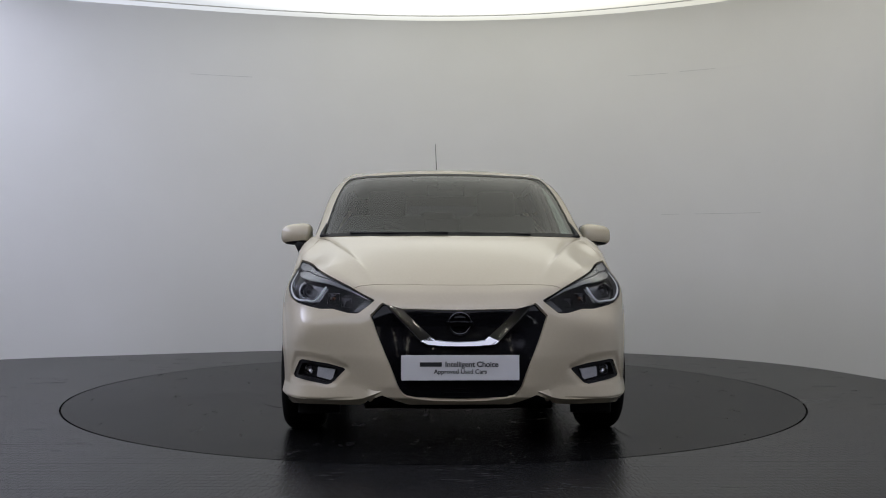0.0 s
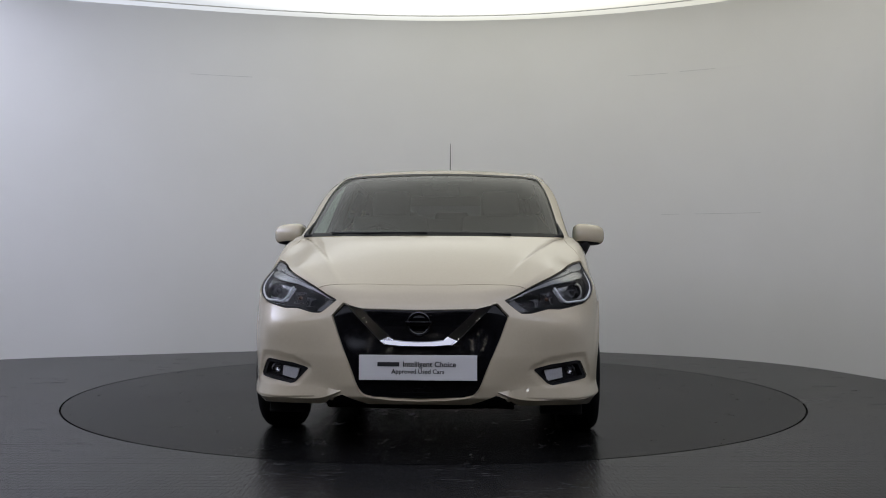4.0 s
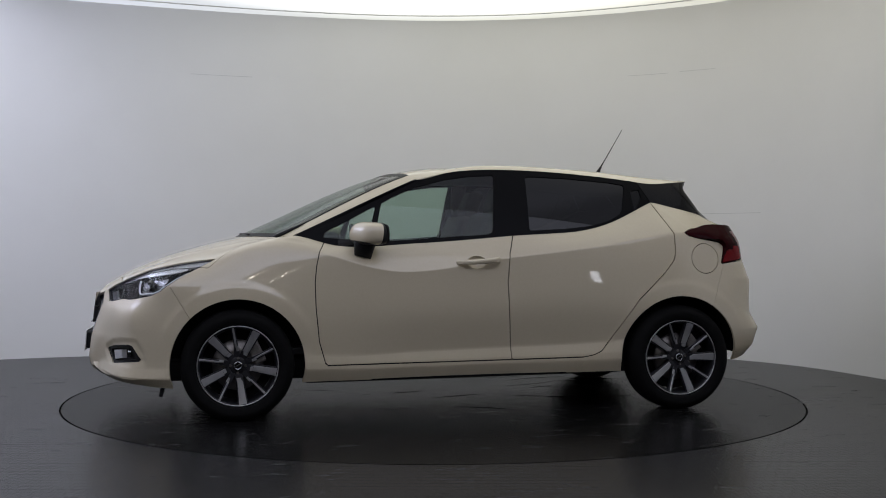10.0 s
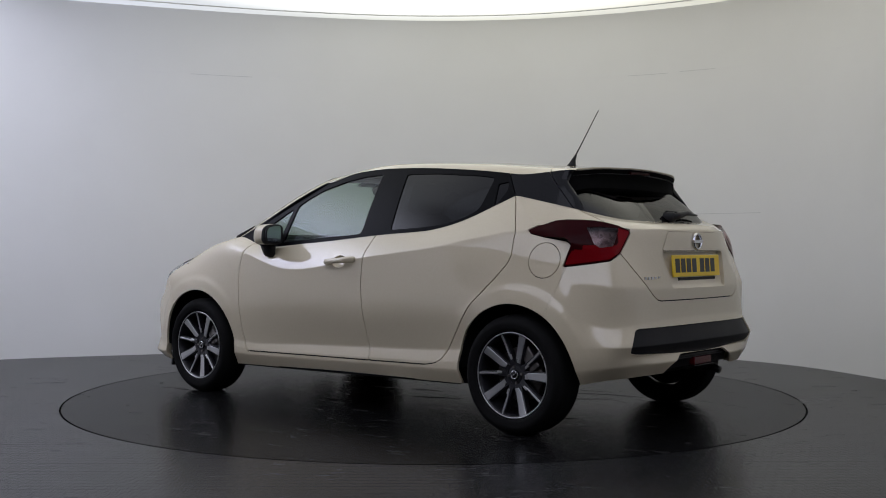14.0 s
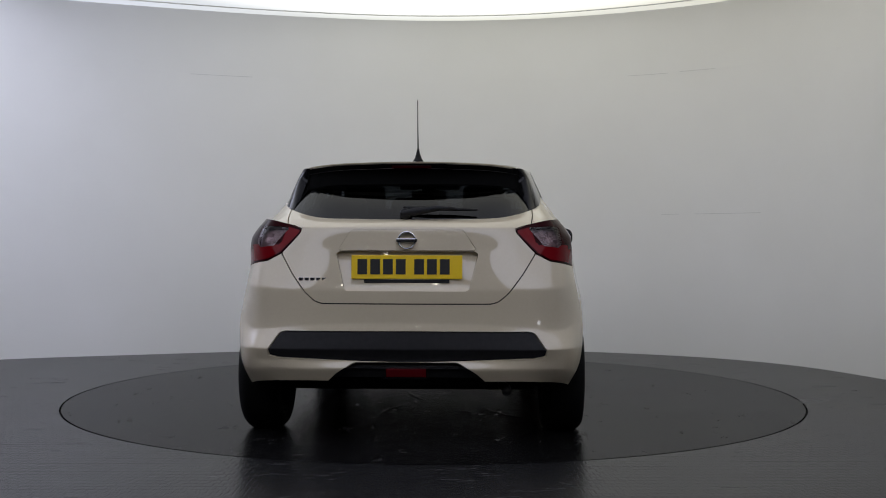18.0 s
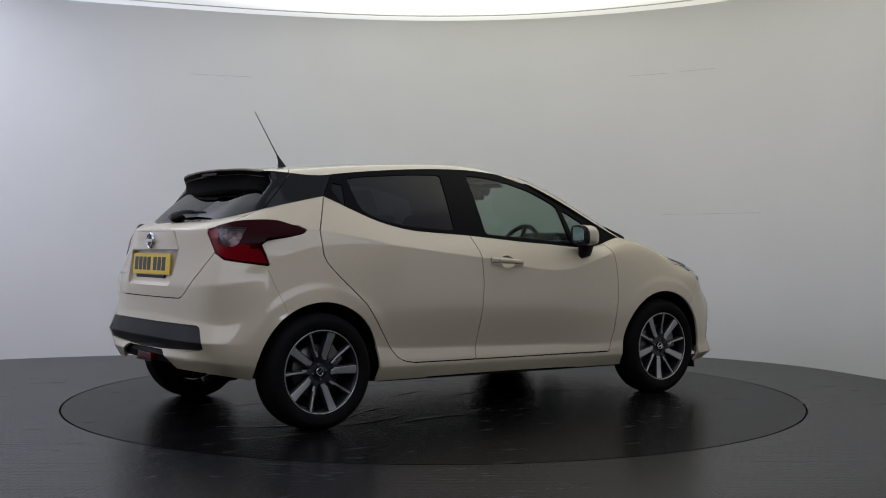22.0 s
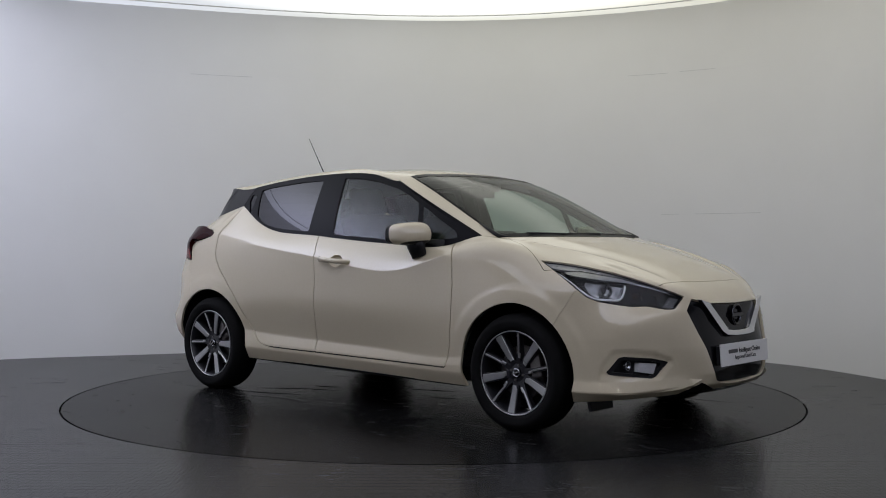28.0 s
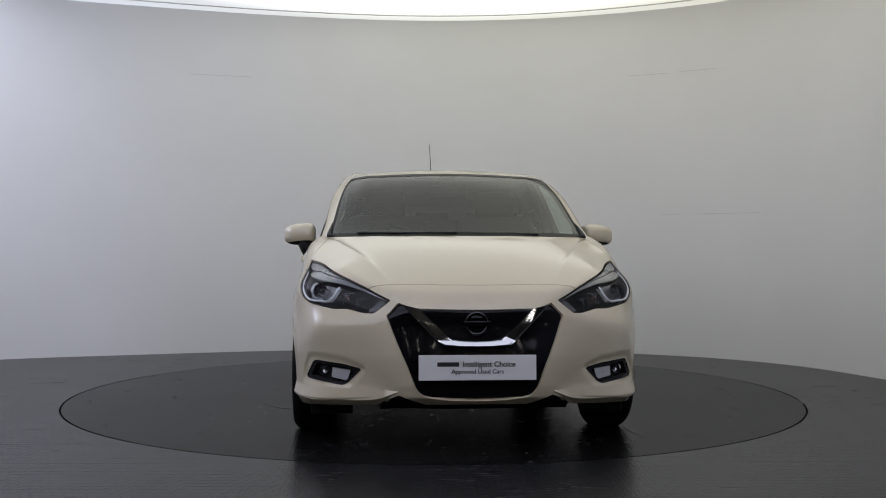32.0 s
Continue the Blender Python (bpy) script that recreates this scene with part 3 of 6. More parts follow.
def loft():
    rows = np.array([along(line) for line in LINES])
    belt = rows[9, UC[8]:UC[14]]
    kick = np.interp(belt[:, 0], BELT_X, BELT_Z)
    blend = np.clip((-.60 - belt[:, 0]) / .12, 0, 1)
    belt[:, 2] = (1 - blend) * belt[:, 2] + blend * kick
    # flat panel between the shoulder crease and the belt
    on = np.interp(np.arange(rows.shape[1]), [UC[6], UC[7], UC[13], UC[14]], [0, 1, 1, 0])[:, None]
    for k, f, swell in ((7, .42, .004), (8, .76, .003)):
        flat = (1 - f) * rows[6] + f * rows[9] + np.array([0, swell, 0])
        rows[k] = (1 - on) * rows[k] + on * flat
    k, nu, _ = rows.shape
    ch = np.maximum(np.linalg.norm(np.diff(rows, axis=0), axis=2), 2e-3)
    d = np.diff(rows, axis=0) / ch[:, :, None]
    m = np.empty_like(rows)
    m[0], m[-1] = d[0], d[-1]
    m[1:-1] = (d[:-1] * ch[1:, :, None] + d[1:] * ch[:-1, :, None]) / (ch[1:] + ch[:-1])[:, :, None]
    w = crease_weights(nu)[:, :, None]
    left, right = m.copy(), m.copy()
    left[1:] = (1 - w[1:]) * m[1:] + w[1:] * d
    right[:-1] = (1 - w[:-1]) * m[:-1] + w[:-1] * d
    out = []
    for i, n in enumerate(NV):
        for j in range(n):
            out.append(hermite(rows[i], rows[i + 1], right[i], left[i + 1], ch[i][:, None], j / n))
    out.append(rows[-1])
    g = np.array(out)
    g[:, 0, 1] = g[:, -1, 1] = 0
    g[-1, :, 1] = 0
    return g


def smooth01(x):
    x = np.clip(x, 0, 1)
    return x * x * (3 - 2 * x)


def even_out(g, r0, r1, c0, c1, rounds):
    """Evens out a stretch of the skin, fading towards its borders; column 0 is the middle plane."""
    rows, cols = np.arange(r1 - r0), np.arange(c1 - c0)
    fade = (np.clip(rows / 4, 0, 1) * np.clip((r1 - r0 - 1 - rows) / 4, 0, 1))[:, None] * np.clip((c1 - c0 - 1 - cols) / 8, 0, 1)[None, :]
    if c0:
        fade = fade * np.clip(cols / 8, 0, 1)[None, :]
    for _ in range(rounds):
        before = g[:, 1:2] * np.array([1, -1, 1]) if c0 == 0 else g[:, c0 - 1:c0]
        wide = np.concatenate([before, g[:, c0:c1 + 1]], axis=1)
        mean = (wide[r0:r1, :-2] + wide[r0:r1, 2:] + g[r0 - 1:r1 - 1, c0:c1] + g[r0 + 1:r1 + 1, c0:c1]) / 4
        here = g[r0:r1, c0:c1]
        g[r0:r1, c0:c1] = here + 0.8 * fade[:, :, None] * (mean - here)


GRID = loft()
# front wing round the shoulder
even_out(GRID, VR[5] - 6, VR[8] + 2, UC[4] - 4, UC[6] + 4, 150)
even_out(GRID, VR[3] + 6, VR[7] + 2, UC[3], UC[6] + 4, 50)
# rear corner between the lamp and the bumper
even_out(GRID, VR[3] + 8, VR[6] + 4, UC[9], UC[13], 50)
# a proud crescent round each wheel opening, with a crisp shoulder
for ax, high, edge, reach in ((AXLE, .006, .422, .036), (-AXLE, .0045, .427, .036)):
    rr = np.hypot(GRID[:, :, 0] - ax, GRID[:, :, 2] - HUB_Z)
    on = smooth01((GRID[:, :, 1] - 0.66) / .12) * smooth01((GRID[:, :, 2] - .33) / .25)
    GRID[:, :, 1] += high * on * (1 - np.clip((rr - edge) / reach, 0, 1)) ** 1.5


def grid_normals(g):
    du, dv = np.gradient(g, axis=1), np.gradient(g, axis=0)
    n = np.cross(du, dv)
    n /= np.maximum(np.linalg.norm(n, axis=2), 1e-9)[:, :, None]
    # outwards is the way in which the doors face the side
    if n[VR[4], UC[6]:UC[9], 1].sum() < 0:
        n = -n
    n[:, 0, 1] = n[:, -1, 1] = 0
    return n


def flatten_side_glass(g):
    band = g[VR[9]:VR[10] + 1, UC[5]:UC[14] + 1]
    w = np.interp(np.arange(band.shape[1]) + UC[5], [UC[5], UC[5] + 5, UC[13], UC[14]], [0, 1, 1, 0])[None, :]
    band[:, :, 1] = (1 - w) * band[:, :, 1] + w * side_glass_y(band[:, :, 0], band[:, :, 2])


flatten_side_glass(GRID)


def notch_spoiler(g):
    """Draws in the trailing edge of the black side panel under the spoiler."""
    s = np.linspace(0, 1, VR[10] - VR[9] + 1)[:, None]
    along_it = np.linspace(0, 1, UC[14] - UC[13] + 1)[None, :] ** 2
    g[VR[9]:VR[10] + 1, UC[13]:UC[14] + 1, 0] += 0.048 * along_it * np.interp(s, [0, .35, .72, .9, 1], [0, .35, 1, .55, 0])


notch_spoiler(GRID)


def hood_ridge(g):
    """Raises a crease on each side of the bonnet, from the grille's corner to the pillar."""
    a, b = np.array([1.99, .345]), np.array([1.07, .70])
    e = (b - a) / np.linalg.norm(b - a)
    q = g[:, :, :2] - a
    d = q[:, :, 0] * e[1] - q[:, :, 1] * e[0]
    t = q @ e
    on = smooth01(t / .40) * smooth01((1.0 - t) / .18) * (g[:, :, 2] > .66) * (g[:, :, 2] < 1.03) * (g[:, :, 0] > 1.0)
    inner = d > 0
    g[:, :, 2] += 0.013 * on * np.where(inner, np.exp(-np.abs(d) / 0.07), np.exp(-np.abs(d) / 0.018))


even_out(GRID, VR[6] + 3, VR[9] - 2, 0, UC[4], 40)
hood_ridge(GRID)


# a skin piece is (points, normals, faces)
def patch(u0, u1, v0, v1):
    g, n = GRID[v0:v1 + 1, u0:u1 + 1], NORM[v0:v1 + 1, u0:u1 + 1]
    h, w = g.shape[:2]
    faces = [(r * w + c, r * w + c + 1, r * w + w + c + 1, r * w + w + c) for r in range(h - 1) for c in range(w - 1)]
    return g.reshape(-1, 3).copy(), n.reshape(-1, 3).copy(), faces


def split(piece, f):
    """Cuts a skin piece along f = 0; returns the part where f < 0 and the rest."""
    v, n, faces = piece
    vals = f(v) if callable(f) else f
    vals = np.where(np.abs(vals) < 1e-7, 1e-7, vals)
    sign = vals < 0
    pts, nrm, cut = list(v), list(n), {}
    low, high = [], []
    for face in faces:
        k = sum(sign[i] for i in face)
        if k == len(face):
            low.append(face)
        elif k == 0:
            high.append(face)
        else:
            a, b = [], []
            for i, j in zip(face, face[1:] + face[:1]):
                (a if sign[i] else b).append(i)
                if sign[i] != sign[j]:
                    key = (min(i, j), max(i, j))
                    if key not in cut:
                        s = vals[i] / (vals[i] - vals[j])
                        pts.append(v[i] + s * (v[j] - v[i]))
                        nrm.append(n[i] + s * (n[j] - n[i]))
                        cut[key] = len(pts) - 1
                    a.append(cut[key])
                    b.append(cut[key])
            if len(a) > 2:
                low.append(tuple(a))
            if len(b) > 2:
                high.append(tuple(b))
    pts, nrm = np.array(pts), np.array(nrm)
    return (pts, nrm, low), (pts, nrm, high)


def keep(piece, f):
    return split(piece, f)[0]


def without(piece, f):
    return split(piece, f)[1]


def merge(*pieces):
    pts, nrm, faces, base = [], [], [], 0
    for v, n, f in pieces:
        pts.append(v)
        nrm.append(n)
        faces += [tuple(i + base for i in q) for q in f]
        base += len(v)
    return np.vstack(pts), np.vstack(nrm), faces


def outline(poly, axes, grow=0.0, both=False):
    """Signed distance from a closed outline seen along one axis: negative inside. axes maps points to the drawing's two coordinates."""
    q = np.array(poly, float)

    def f(v):
        p = axes(v)
        if both:
            p = np.column_stack([p[:, 0], np.abs(p[:, 1])])
        best, inside = np.full(len(p), 1e9), np.zeros(len(p), bool)
        for a, b in zip(q, np.roll(q, -1, axis=0)):
            e = b - a
            s = np.clip(((p - a) @ e) / max(e @ e, 1e-12), 0, 1)
            best = np.minimum(best, np.linalg.norm(p - a - s[:, None] * e, axis=1))
            over = (a[1] > p[:, 1]) != (b[1] > p[:, 1])
            xs = a[0] + (p[:, 1] - a[1]) / np.where(abs(e[1]) < 1e-12, 1e-12, e[1]) * e[0]
            inside ^= over & (p[:, 0] < xs)
        return np.where(inside, -best, best) - grow
    return f


def only(f, test):
    """f where test holds, far outside elsewhere."""
    return lambda v: np.where(test(v), f(v), 0.05)


SIDE = lambda v: v[:, [0, 2]]
FRONT = lambda v: v[:, [1, 2]]
TOP = lambda v: v[:, [0, 1]]
NOSE_CORNER = lambda v: np.column_stack([v[:, 0] - v[:, 1], v[:, 2]])
TAIL_CORNER = lambda v: np.column_stack([-v[:, 0] - v[:, 1], v[:, 2]])


def sink_fog_lamps(g):
    """Presses a hollow with a brow into each corner of the front bumper."""
    v = g.reshape(-1, 3)
    f = outline([(.500, .385), (.60, .424), (.735, .440), (.765, .428), (.786, .37), (.79, .31), (.70, .302), (.57, .302)], FRONT)(v)
    deep = .009 * (1 - smooth01((f + .006) / .012)) * (v[:, 0] > 1.55)
    v[:, 0] -= .8 * deep
    v[:, 1] -= .6 * deep


def swell_headlamps(g):
    """Lets each headlamp bulge out of the corner of the nose."""
    a, z = g[:, :, 0] - g[:, :, 1], g[:, :, 2]
    d = .032 * np.exp(-((a - .93) / .26) ** 2 - ((z - .755) / .085) ** 2) * (g[:, :, 0] > 1.15)
    g += d[:, :, None] * np.array([.68, .62, .40])


sink_fog_lamps(GRID)
swell_headlamps(GRID)
NORM = grid_normals(GRID)


def skin(name, piece, mat, parent, side=0, rim=0.014, lift=0.0, label="", thin=None):
    """Makes a piece of the skin a mesh: side 1 left, -1 right, 0 both halves in one. Its edges turn inwards by rim."""
    v, n, faces = piece
    used = sorted({i for f in faces for i in f})
    if not used:
        return None
    index = {i: k for k, i in enumerate(used)}
    v, n = v[used], n[used]
    n = n / np.maximum(np.linalg.norm(n, axis=1), 1e-9)[:, None]
    v = v + n * lift
    faces = [tuple(index[i] for i in f) for f in faces]
    # weld points that several pieces share
    seen, weld = {}, []
    for k, p in enumerate(np.round(v, 5)):
        weld.append(seen.setdefault(tuple(p), k))
    faces = [tuple(dict.fromkeys(weld[i] for i in f)) for f in faces]
    faces = [f for f in faces if len(f) > 2]
    count = {}
    for f in faces:
        for i, j in zip(f, f[1:] + f[:1]):
            key = (min(i, j), max(i, j))
            count.setdefault(key, []).append((i, j))
    edge = [c[0] for c in count.values() if len(c) == 1 and not (side == 0 and abs(v[c[0][0], 1]) < 1e-4 and abs(v[c[0][1], 1]) < 1e-4)]
    pts, out = [tuple(p) for p in v], list(faces)
    if rim:
        top, low = {}, {}
        for i, j in edge:
            for k in (i, j):
                if k not in top:
                    top[k] = len(pts)
                    pts.append(tuple(v[k]))
                    low[k] = len(pts)
                    pts.append(tuple(v[k] - n[k] * rim))
            out.append((top[j], top[i], low[i], low[j]))
    if side == -1:
        pts, out = [(x, -y, z) for x, y, z in pts], [f[::-1] for f in out]
    elif side == 0:
        m = len(pts)
        mid = {k: k for k in range(m) if abs(pts[k][1]) < 1e-4}
        other = [mid.get(k, m + k) for k in range(m)]
        pts = pts + [(x, -y, z) for x, y, z in pts]
        out = out + [tuple(other[i] for i in f[::-1]) for f in out]
    return mesh_ob(name, pts, out, mat, parent, label)


# ---- the car ----
CAR = tagged(new("car"), "cream five-door hatchback with black window frames, parked on the turntable", "car")

HEADLAMP = [(.612, .868), (.74, .859), (.882, .843), (1.085, .810), (1.21, .784), (1.36, .751), (1.582, .693), (1.50, .636), (1.43, .636), (1.29, .653), (1.19, .650), (1.08, .660), (.95, .675), (.87, .698), (.80, .740), (.715, .800), (.655, .842)]
TAILLAMP = [(.535, 1.024), (.60, 1.044), (.72, 1.056), (.92, 1.052), (1.14, 1.040), (1.225, 1.024), (1.225, 1.005), (1.13, .905), (1.05, .872), (.735, .842), (.765, .90), (.80, .945), (.77, .968), (.62, .990), (.55, 1.006)]
GRILLE = [(0, .652), (.27, .658), (.352, .682), (.404, .625), (.362, .515), (.311, .395), (.272, .300), (.255, .279), (.225, .264), (.12, .250), (0, .246)]
FOG = [(.515, .381), (.60, .400), (.722, .411), (.740, .406), (.752, .380), (.772, .334), (.765, .322), (.69, .313), (.605, .303), (.582, .312)]
LIP = [(0, .226), (.23, .227), (.30, .250), (.350, .270), (.40, .246), (.445, .224), (.46, .17), (0, .17)]
REAR_INSERT = [(0, .545), (.575, .542), (.60, .535), (.655, .455), (.650, .428), (.60, .418), (0, .404)]
DIFFUSER = [(0, .400), (.232, .400), (.25, .395), (.325, .348), (.365, .310), (.365, .25), (0, .25)]
RECESS = [(0, .918), (.322, .918), (.335, .905), (.292, .738), (.280, .731), (0, .731)]
GRIP = [(0, 1.018), (.258, 1.018), (.268, 1.012), (.325, .925), (.325, .921), (0, .921)]
TAILGATE = [(0, .672), (.40, .672), (.435, .685), (.48, .725), (.545, .81), (.605, .905), (.585, 1.03), (.598, 1.09), (.600, 1.14), (.62, 1.3), (0, 1.3)]
HOOD = [(1.94, 0), (1.935, .15), (1.915, .28), (1.895, .41), (1.880, .53), (1.75, .655), (1.58, .75), (1.42, .805), (1.375, .785), (1.30, .752), (1.21, .715), (1.14, .705), (1.095, .680), (1.10, .645), (1.17, .53), (1.205, .42), (1.245, .24), (1.255, 0)]
FRONT_DOOR = [(.80, 1.1), (.795, .965), (.828, .91), (.845, .83), (.853, .74), (.848, .60), (.828, .42), (.79, .291), (-.255, .304), (-.232, .58), (-.222, .74), (-.236, .90), (-.268, 1.0), (-.27, 1.1)]
REAR_DOOR = [(-.270, 1.1), (-.268, 1.0), (-.236, .90), (-.222, .74), (-.232, .58), (-.255, .304), (-.68, .311), (-.74, .321), (-.79, .346), (-.84, .41), (-1.0, .635), (-1.165, .79), (-1.222, .855), (-1.24, .90), (-1.243, 1.02), (-1.148, 1.2), (-1.13, 1.3)]


def arch_cut(v):
    return np.minimum(np.hypot(v[:, 0] - AXLE, v[:, 2] - HUB_Z), np.hypot(v[:, 0] + AXLE, v[:, 2] - HUB_Z)) - ARCH


def right_of(ax, az, bx, bz):
    """Negative ahead of a slanting line in the side view."""
    nx, nz = bz - az, ax - bx
    k = math.hypot(nx, nz)
    return lambda v: ((v[:, 0] - ax) * nx + (v[:, 2] - az) * nz) / k


def grown(f, g):
    return lambda v: f(v) - g


# slanting seam of the tailgate on the black rear pillar: negative behind it
GATE_SEAM = right_of(-1.472, 1.138, -1.301, 1.330)
if GATE_SEAM(np.array([[-1.6, 0, 1.3]]))[0] > 0:
    GATE_AHEAD = GATE_SEAM
    GATE_SEAM = lambda v: -GATE_AHEAD(v)


def rear_glass():
    """Rear window under the spoiler, and the black hollow between them."""
    foot = GRID[VR[9], UC[14]:UC[17] + 1]
    m = len(foot)
    head = spline([(-1.415, .528, 1.226), (-1.430, .505, 1.230), (-1.443, .46, 1.240), (-1.455, .25, 1.250), (-1.459, 0, 1.252)], 12)
    head = np.array([head[round(k * (len(head) - 1) / (m - 1))] for k in range(m)])
    rows = 10
    v, n = [], []
    for r in range(rows + 1):
        s = r / rows
        row = (1 - s) * foot + s * head
        row[:, 0] -= .010 * math.sin(math.pi * s)
        v.append(row)
    v = np.array(v)
    du, dv = np.gradient(v, axis=1), np.gradient(v, axis=0)
    n = np.cross(du, dv)
    n /= np.maximum(np.linalg.norm(n, axis=2), 1e-9)[:, :, None]
    n *= -np.sign(n[:, :, 0:1])
    n[:, -1, 1] = 0
    faces = [(r * m + c, r * m + c + 1, r * m + m + c + 1, r * m + m + c) for r in range(rows) for c in range(m - 1)]
    skin("rear_window", (v.reshape(-1, 3), n.reshape(-1, 3), faces), GLASS_REAR, CAR, 0, rim=0.004, label="dark tinted rear window")
    # printed black border behind the edge of the glass
    edge = [f for f in faces if f[0] // m < 1 or f[0] % m < 3]
    skin("rear_window_border", (v.reshape(-1, 3), n.reshape(-1, 3), edge), BLACK_GLOSS, CAR, 0, rim=0.0, lift=-.003, label="black printed glass border")
    # hollow: from the trailing edge of the side panel and the spoiler's lip, inwards to the glass
    side = GRID[VR[9]:VR[10] + 1, UC[14]]
    lip = GRID[VR[11], UC[14]:UC[17] + 1] - np.array([0, 0, .006])
    inner_side = np.array([foot[0] + s * (head[0] - foot[0]) for s in np.linspace(0, 1, len(side))])
    outer, inner = np.vstack([side, lip]), np.vstack([inner_side, head])
    k = len(outer)
    bend = inner * .5 + outer * .5
    bend[:, 0] = np.maximum(inner[:, 0], outer[:, 0]) + .015
    bend[len(side):, 2] = outer[len(side):, 2] - .018
    rows = []
    for s in np.linspace(0, 1, 8):
        rows.append((1 - s) ** 2 * outer + 2 * s * (1 - s) * bend + s * s * inner)
    v = np.array(rows)
    n = np.zeros_like(v)
    n[:, :, 0] = -1
    faces = [(r * k + c, r * k + c + 1, r * k + k + c + 1, r * k + k + c) for r in range(7) for c in range(k - 1)]
    skin("spoiler_underside", (v.reshape(-1, 3), n.reshape(-1, 3), faces), HOLLOW_BLACK, CAR, 0, rim=0.0, label="deep black hollow under the spoiler")


# oval opening behind the door handle
CUP_EDGE = lambda v: (np.hypot((v[:, 0] + .045) / .054, (v[:, 2] - .853) / .036) - 1) * .045


def build_skin():
    top9, top10, top11 = VR[9], VR[10], VR[11]
    end = UC[-1]
    body = without(patch(0, end, 0, top9), arch_cut)
    gap = 0.0028
    fwd, aft = (lambda v: v[:, 0] > 1.2), (lambda v: v[:, 0] < -1.2)
    lamp_f = only(outline(HEADLAMP, NOSE_CORNER), fwd)
    lamp_r = only(outline(TAILLAMP, TAIL_CORNER), aft)
    mirror = lambda pts: pts + [(-y, z) for y, z in pts[::-1] if y > 1e-6]
    grille = only(outline(mirror(GRILLE), FRONT), fwd)
    fog = only(outline(FOG, FRONT), fwd)
    lip = only(outline(mirror(LIP), FRONT), lambda v: v[:, 0] > 1.8)
    insert = only(outline(mirror(REAR_INSERT), FRONT), lambda v: v[:, 0] < -1.5)
    diffuser = only(outline(mirror(DIFFUSER), FRONT), lambda v: v[:, 0] < -1.5)
    gate = only(outline(mirror(TAILGATE), FRONT), lambda v: v[:, 0] < -1.35)
    hood = only(outline([(x, y) for x, y in HOOD] + [(x, -y) for x, y in HOOD[::-1] if y > 1e-6], TOP), lambda v: (v[:, 2] > .62) & (v[:, 0] > .9))
    door_f, door_r = outline(FRONT_DOOR, SIDE), outline(REAR_DOOR, SIDE)
    on_side = lambda v: v[:, 1] > 0.66
    door_f, door_r = only(door_f, on_side), only(door_r, on_side)
    cap = lambda v: np.where((v[:, 0] < -1) & (v[:, 1] > .5), np.hypot((v[:, 0] + 1.430), (v[:, 2] - .873)) - .087, 0.05)

    pieces = {}
    for name, f, g0, g1 in (("headlamp", lamp_f, 0.002, 0.003), ("tail", lamp_r, 0.002, 0.003), ("grille", grille, 0.0, 0.002), ("fog", fog, 0, 0.0), ("lip", lip, 0.001, 0.001), ("insert", insert, 0.001, 0.002), ("diffuser", diffuser, 0.001, 0.002),
                            ("bonnet", hood, .0014, .0014), ("tailgate", gate, gap, gap), ("front_door", door_f, gap, gap), ("rear_door", door_r, gap, gap)):
        inner, rest = split(body, grown(f, -g0))
        pieces[name] = inner
        body = without(rest, grown(f, g1))
    # bumpers end at slanting seams
    seam_f = right_of(1.64, .76, 1.53, .58)
    seam_r = right_of(-1.56, .86, -1.46, .60)
    nose_end = lambda v: np.where(v[:, 0] > 1.0, seam_f(v), 0.05)
    tail_end = lambda v: np.where(v[:, 0] < -1.0, -seam_r(v), 0.05)
    pieces["front_bumper"], body = keep(body, grown(nose_end, -.0010)), without(body, grown(nose_end, .0010))
    pieces["rear_bumper"], body = keep(body, grown(tail_end, -.0006)), without(body, grown(tail_end, .0006))
    wing = lambda v: .32 - v[:, 0]
    pieces["front_wing"], body = keep(body, wing), without(body, wing)

    pieces["front_door"] = without(pieces["front_door"], only(CUP_EDGE, on_side))
    for side in (1, -1):
        for name in ("front_door", "rear_door", "front_wing"):
            skin(name, pieces[name], PAINT, CAR, side)
        quarter = body
        if side == 1:
            flap, quarter = split(quarter, grown(cap, -.002))
            quarter = without(quarter, grown(cap, .002))
            skin("fuel_flap", flap, PAINT, CAR, side, label="round cream fuel flap")
        skin("rear_wing", quarter, PAINT, CAR, side)
    skin("bonnet", pieces["bonnet"], PAINT, CAR)
    skin("front_bumper", pieces["front_bumper"], PAINT, CAR)
    skin("rear_bumper", pieces["rear_bumper"], PAINT, CAR)
    mirror2 = lambda pts: outline(mirror(pts), FRONT)
    pan, gate_skin = split(pieces["tailgate"], mirror2(RECESS))
    grip, gate_skin = split(gate_skin, grown(mirror2(GRIP), -.001))
    gate_skin = without(gate_skin, grown(mirror2(GRIP), .001))
    gate_ob = skin("tailgate", gate_skin, PAINT, CAR, rim=0.034)
    skin("tailgate_grip", grip, PAINT, gate_ob, 0, lift=.002, label="cream panel over the plate recess")
    v, n, f = pan
    n = n / np.maximum(np.linalg.norm(n, axis=1), 1e-9)[:, None]
    depth = np.interp(v[:, 2], [.731, .748, .88, .918], [.005, .018, .026, .026])
    skin("plate_recess", (v - n * depth[:, None], n, f), PAINT, gate_ob, 0, rim=0.0, label="cream recess round the plate")
    skin("grille_surround", pieces["grille"], BLACK_GLOSS, CAR, 0, lift=-0.012, rim=0.0, label="gloss black grille surround")
    skin("lip_panel", pieces["lip"], BLACK_GLOSS, CAR, 0, rim=0.02, lift=-0.004, label="gloss black panel under the front bumper")
    skin("bumper_insert", pieces["insert"], BLACK_PLASTIC, CAR, 0, rim=0.02, lift=-0.006, label="grained black rear bumper insert")
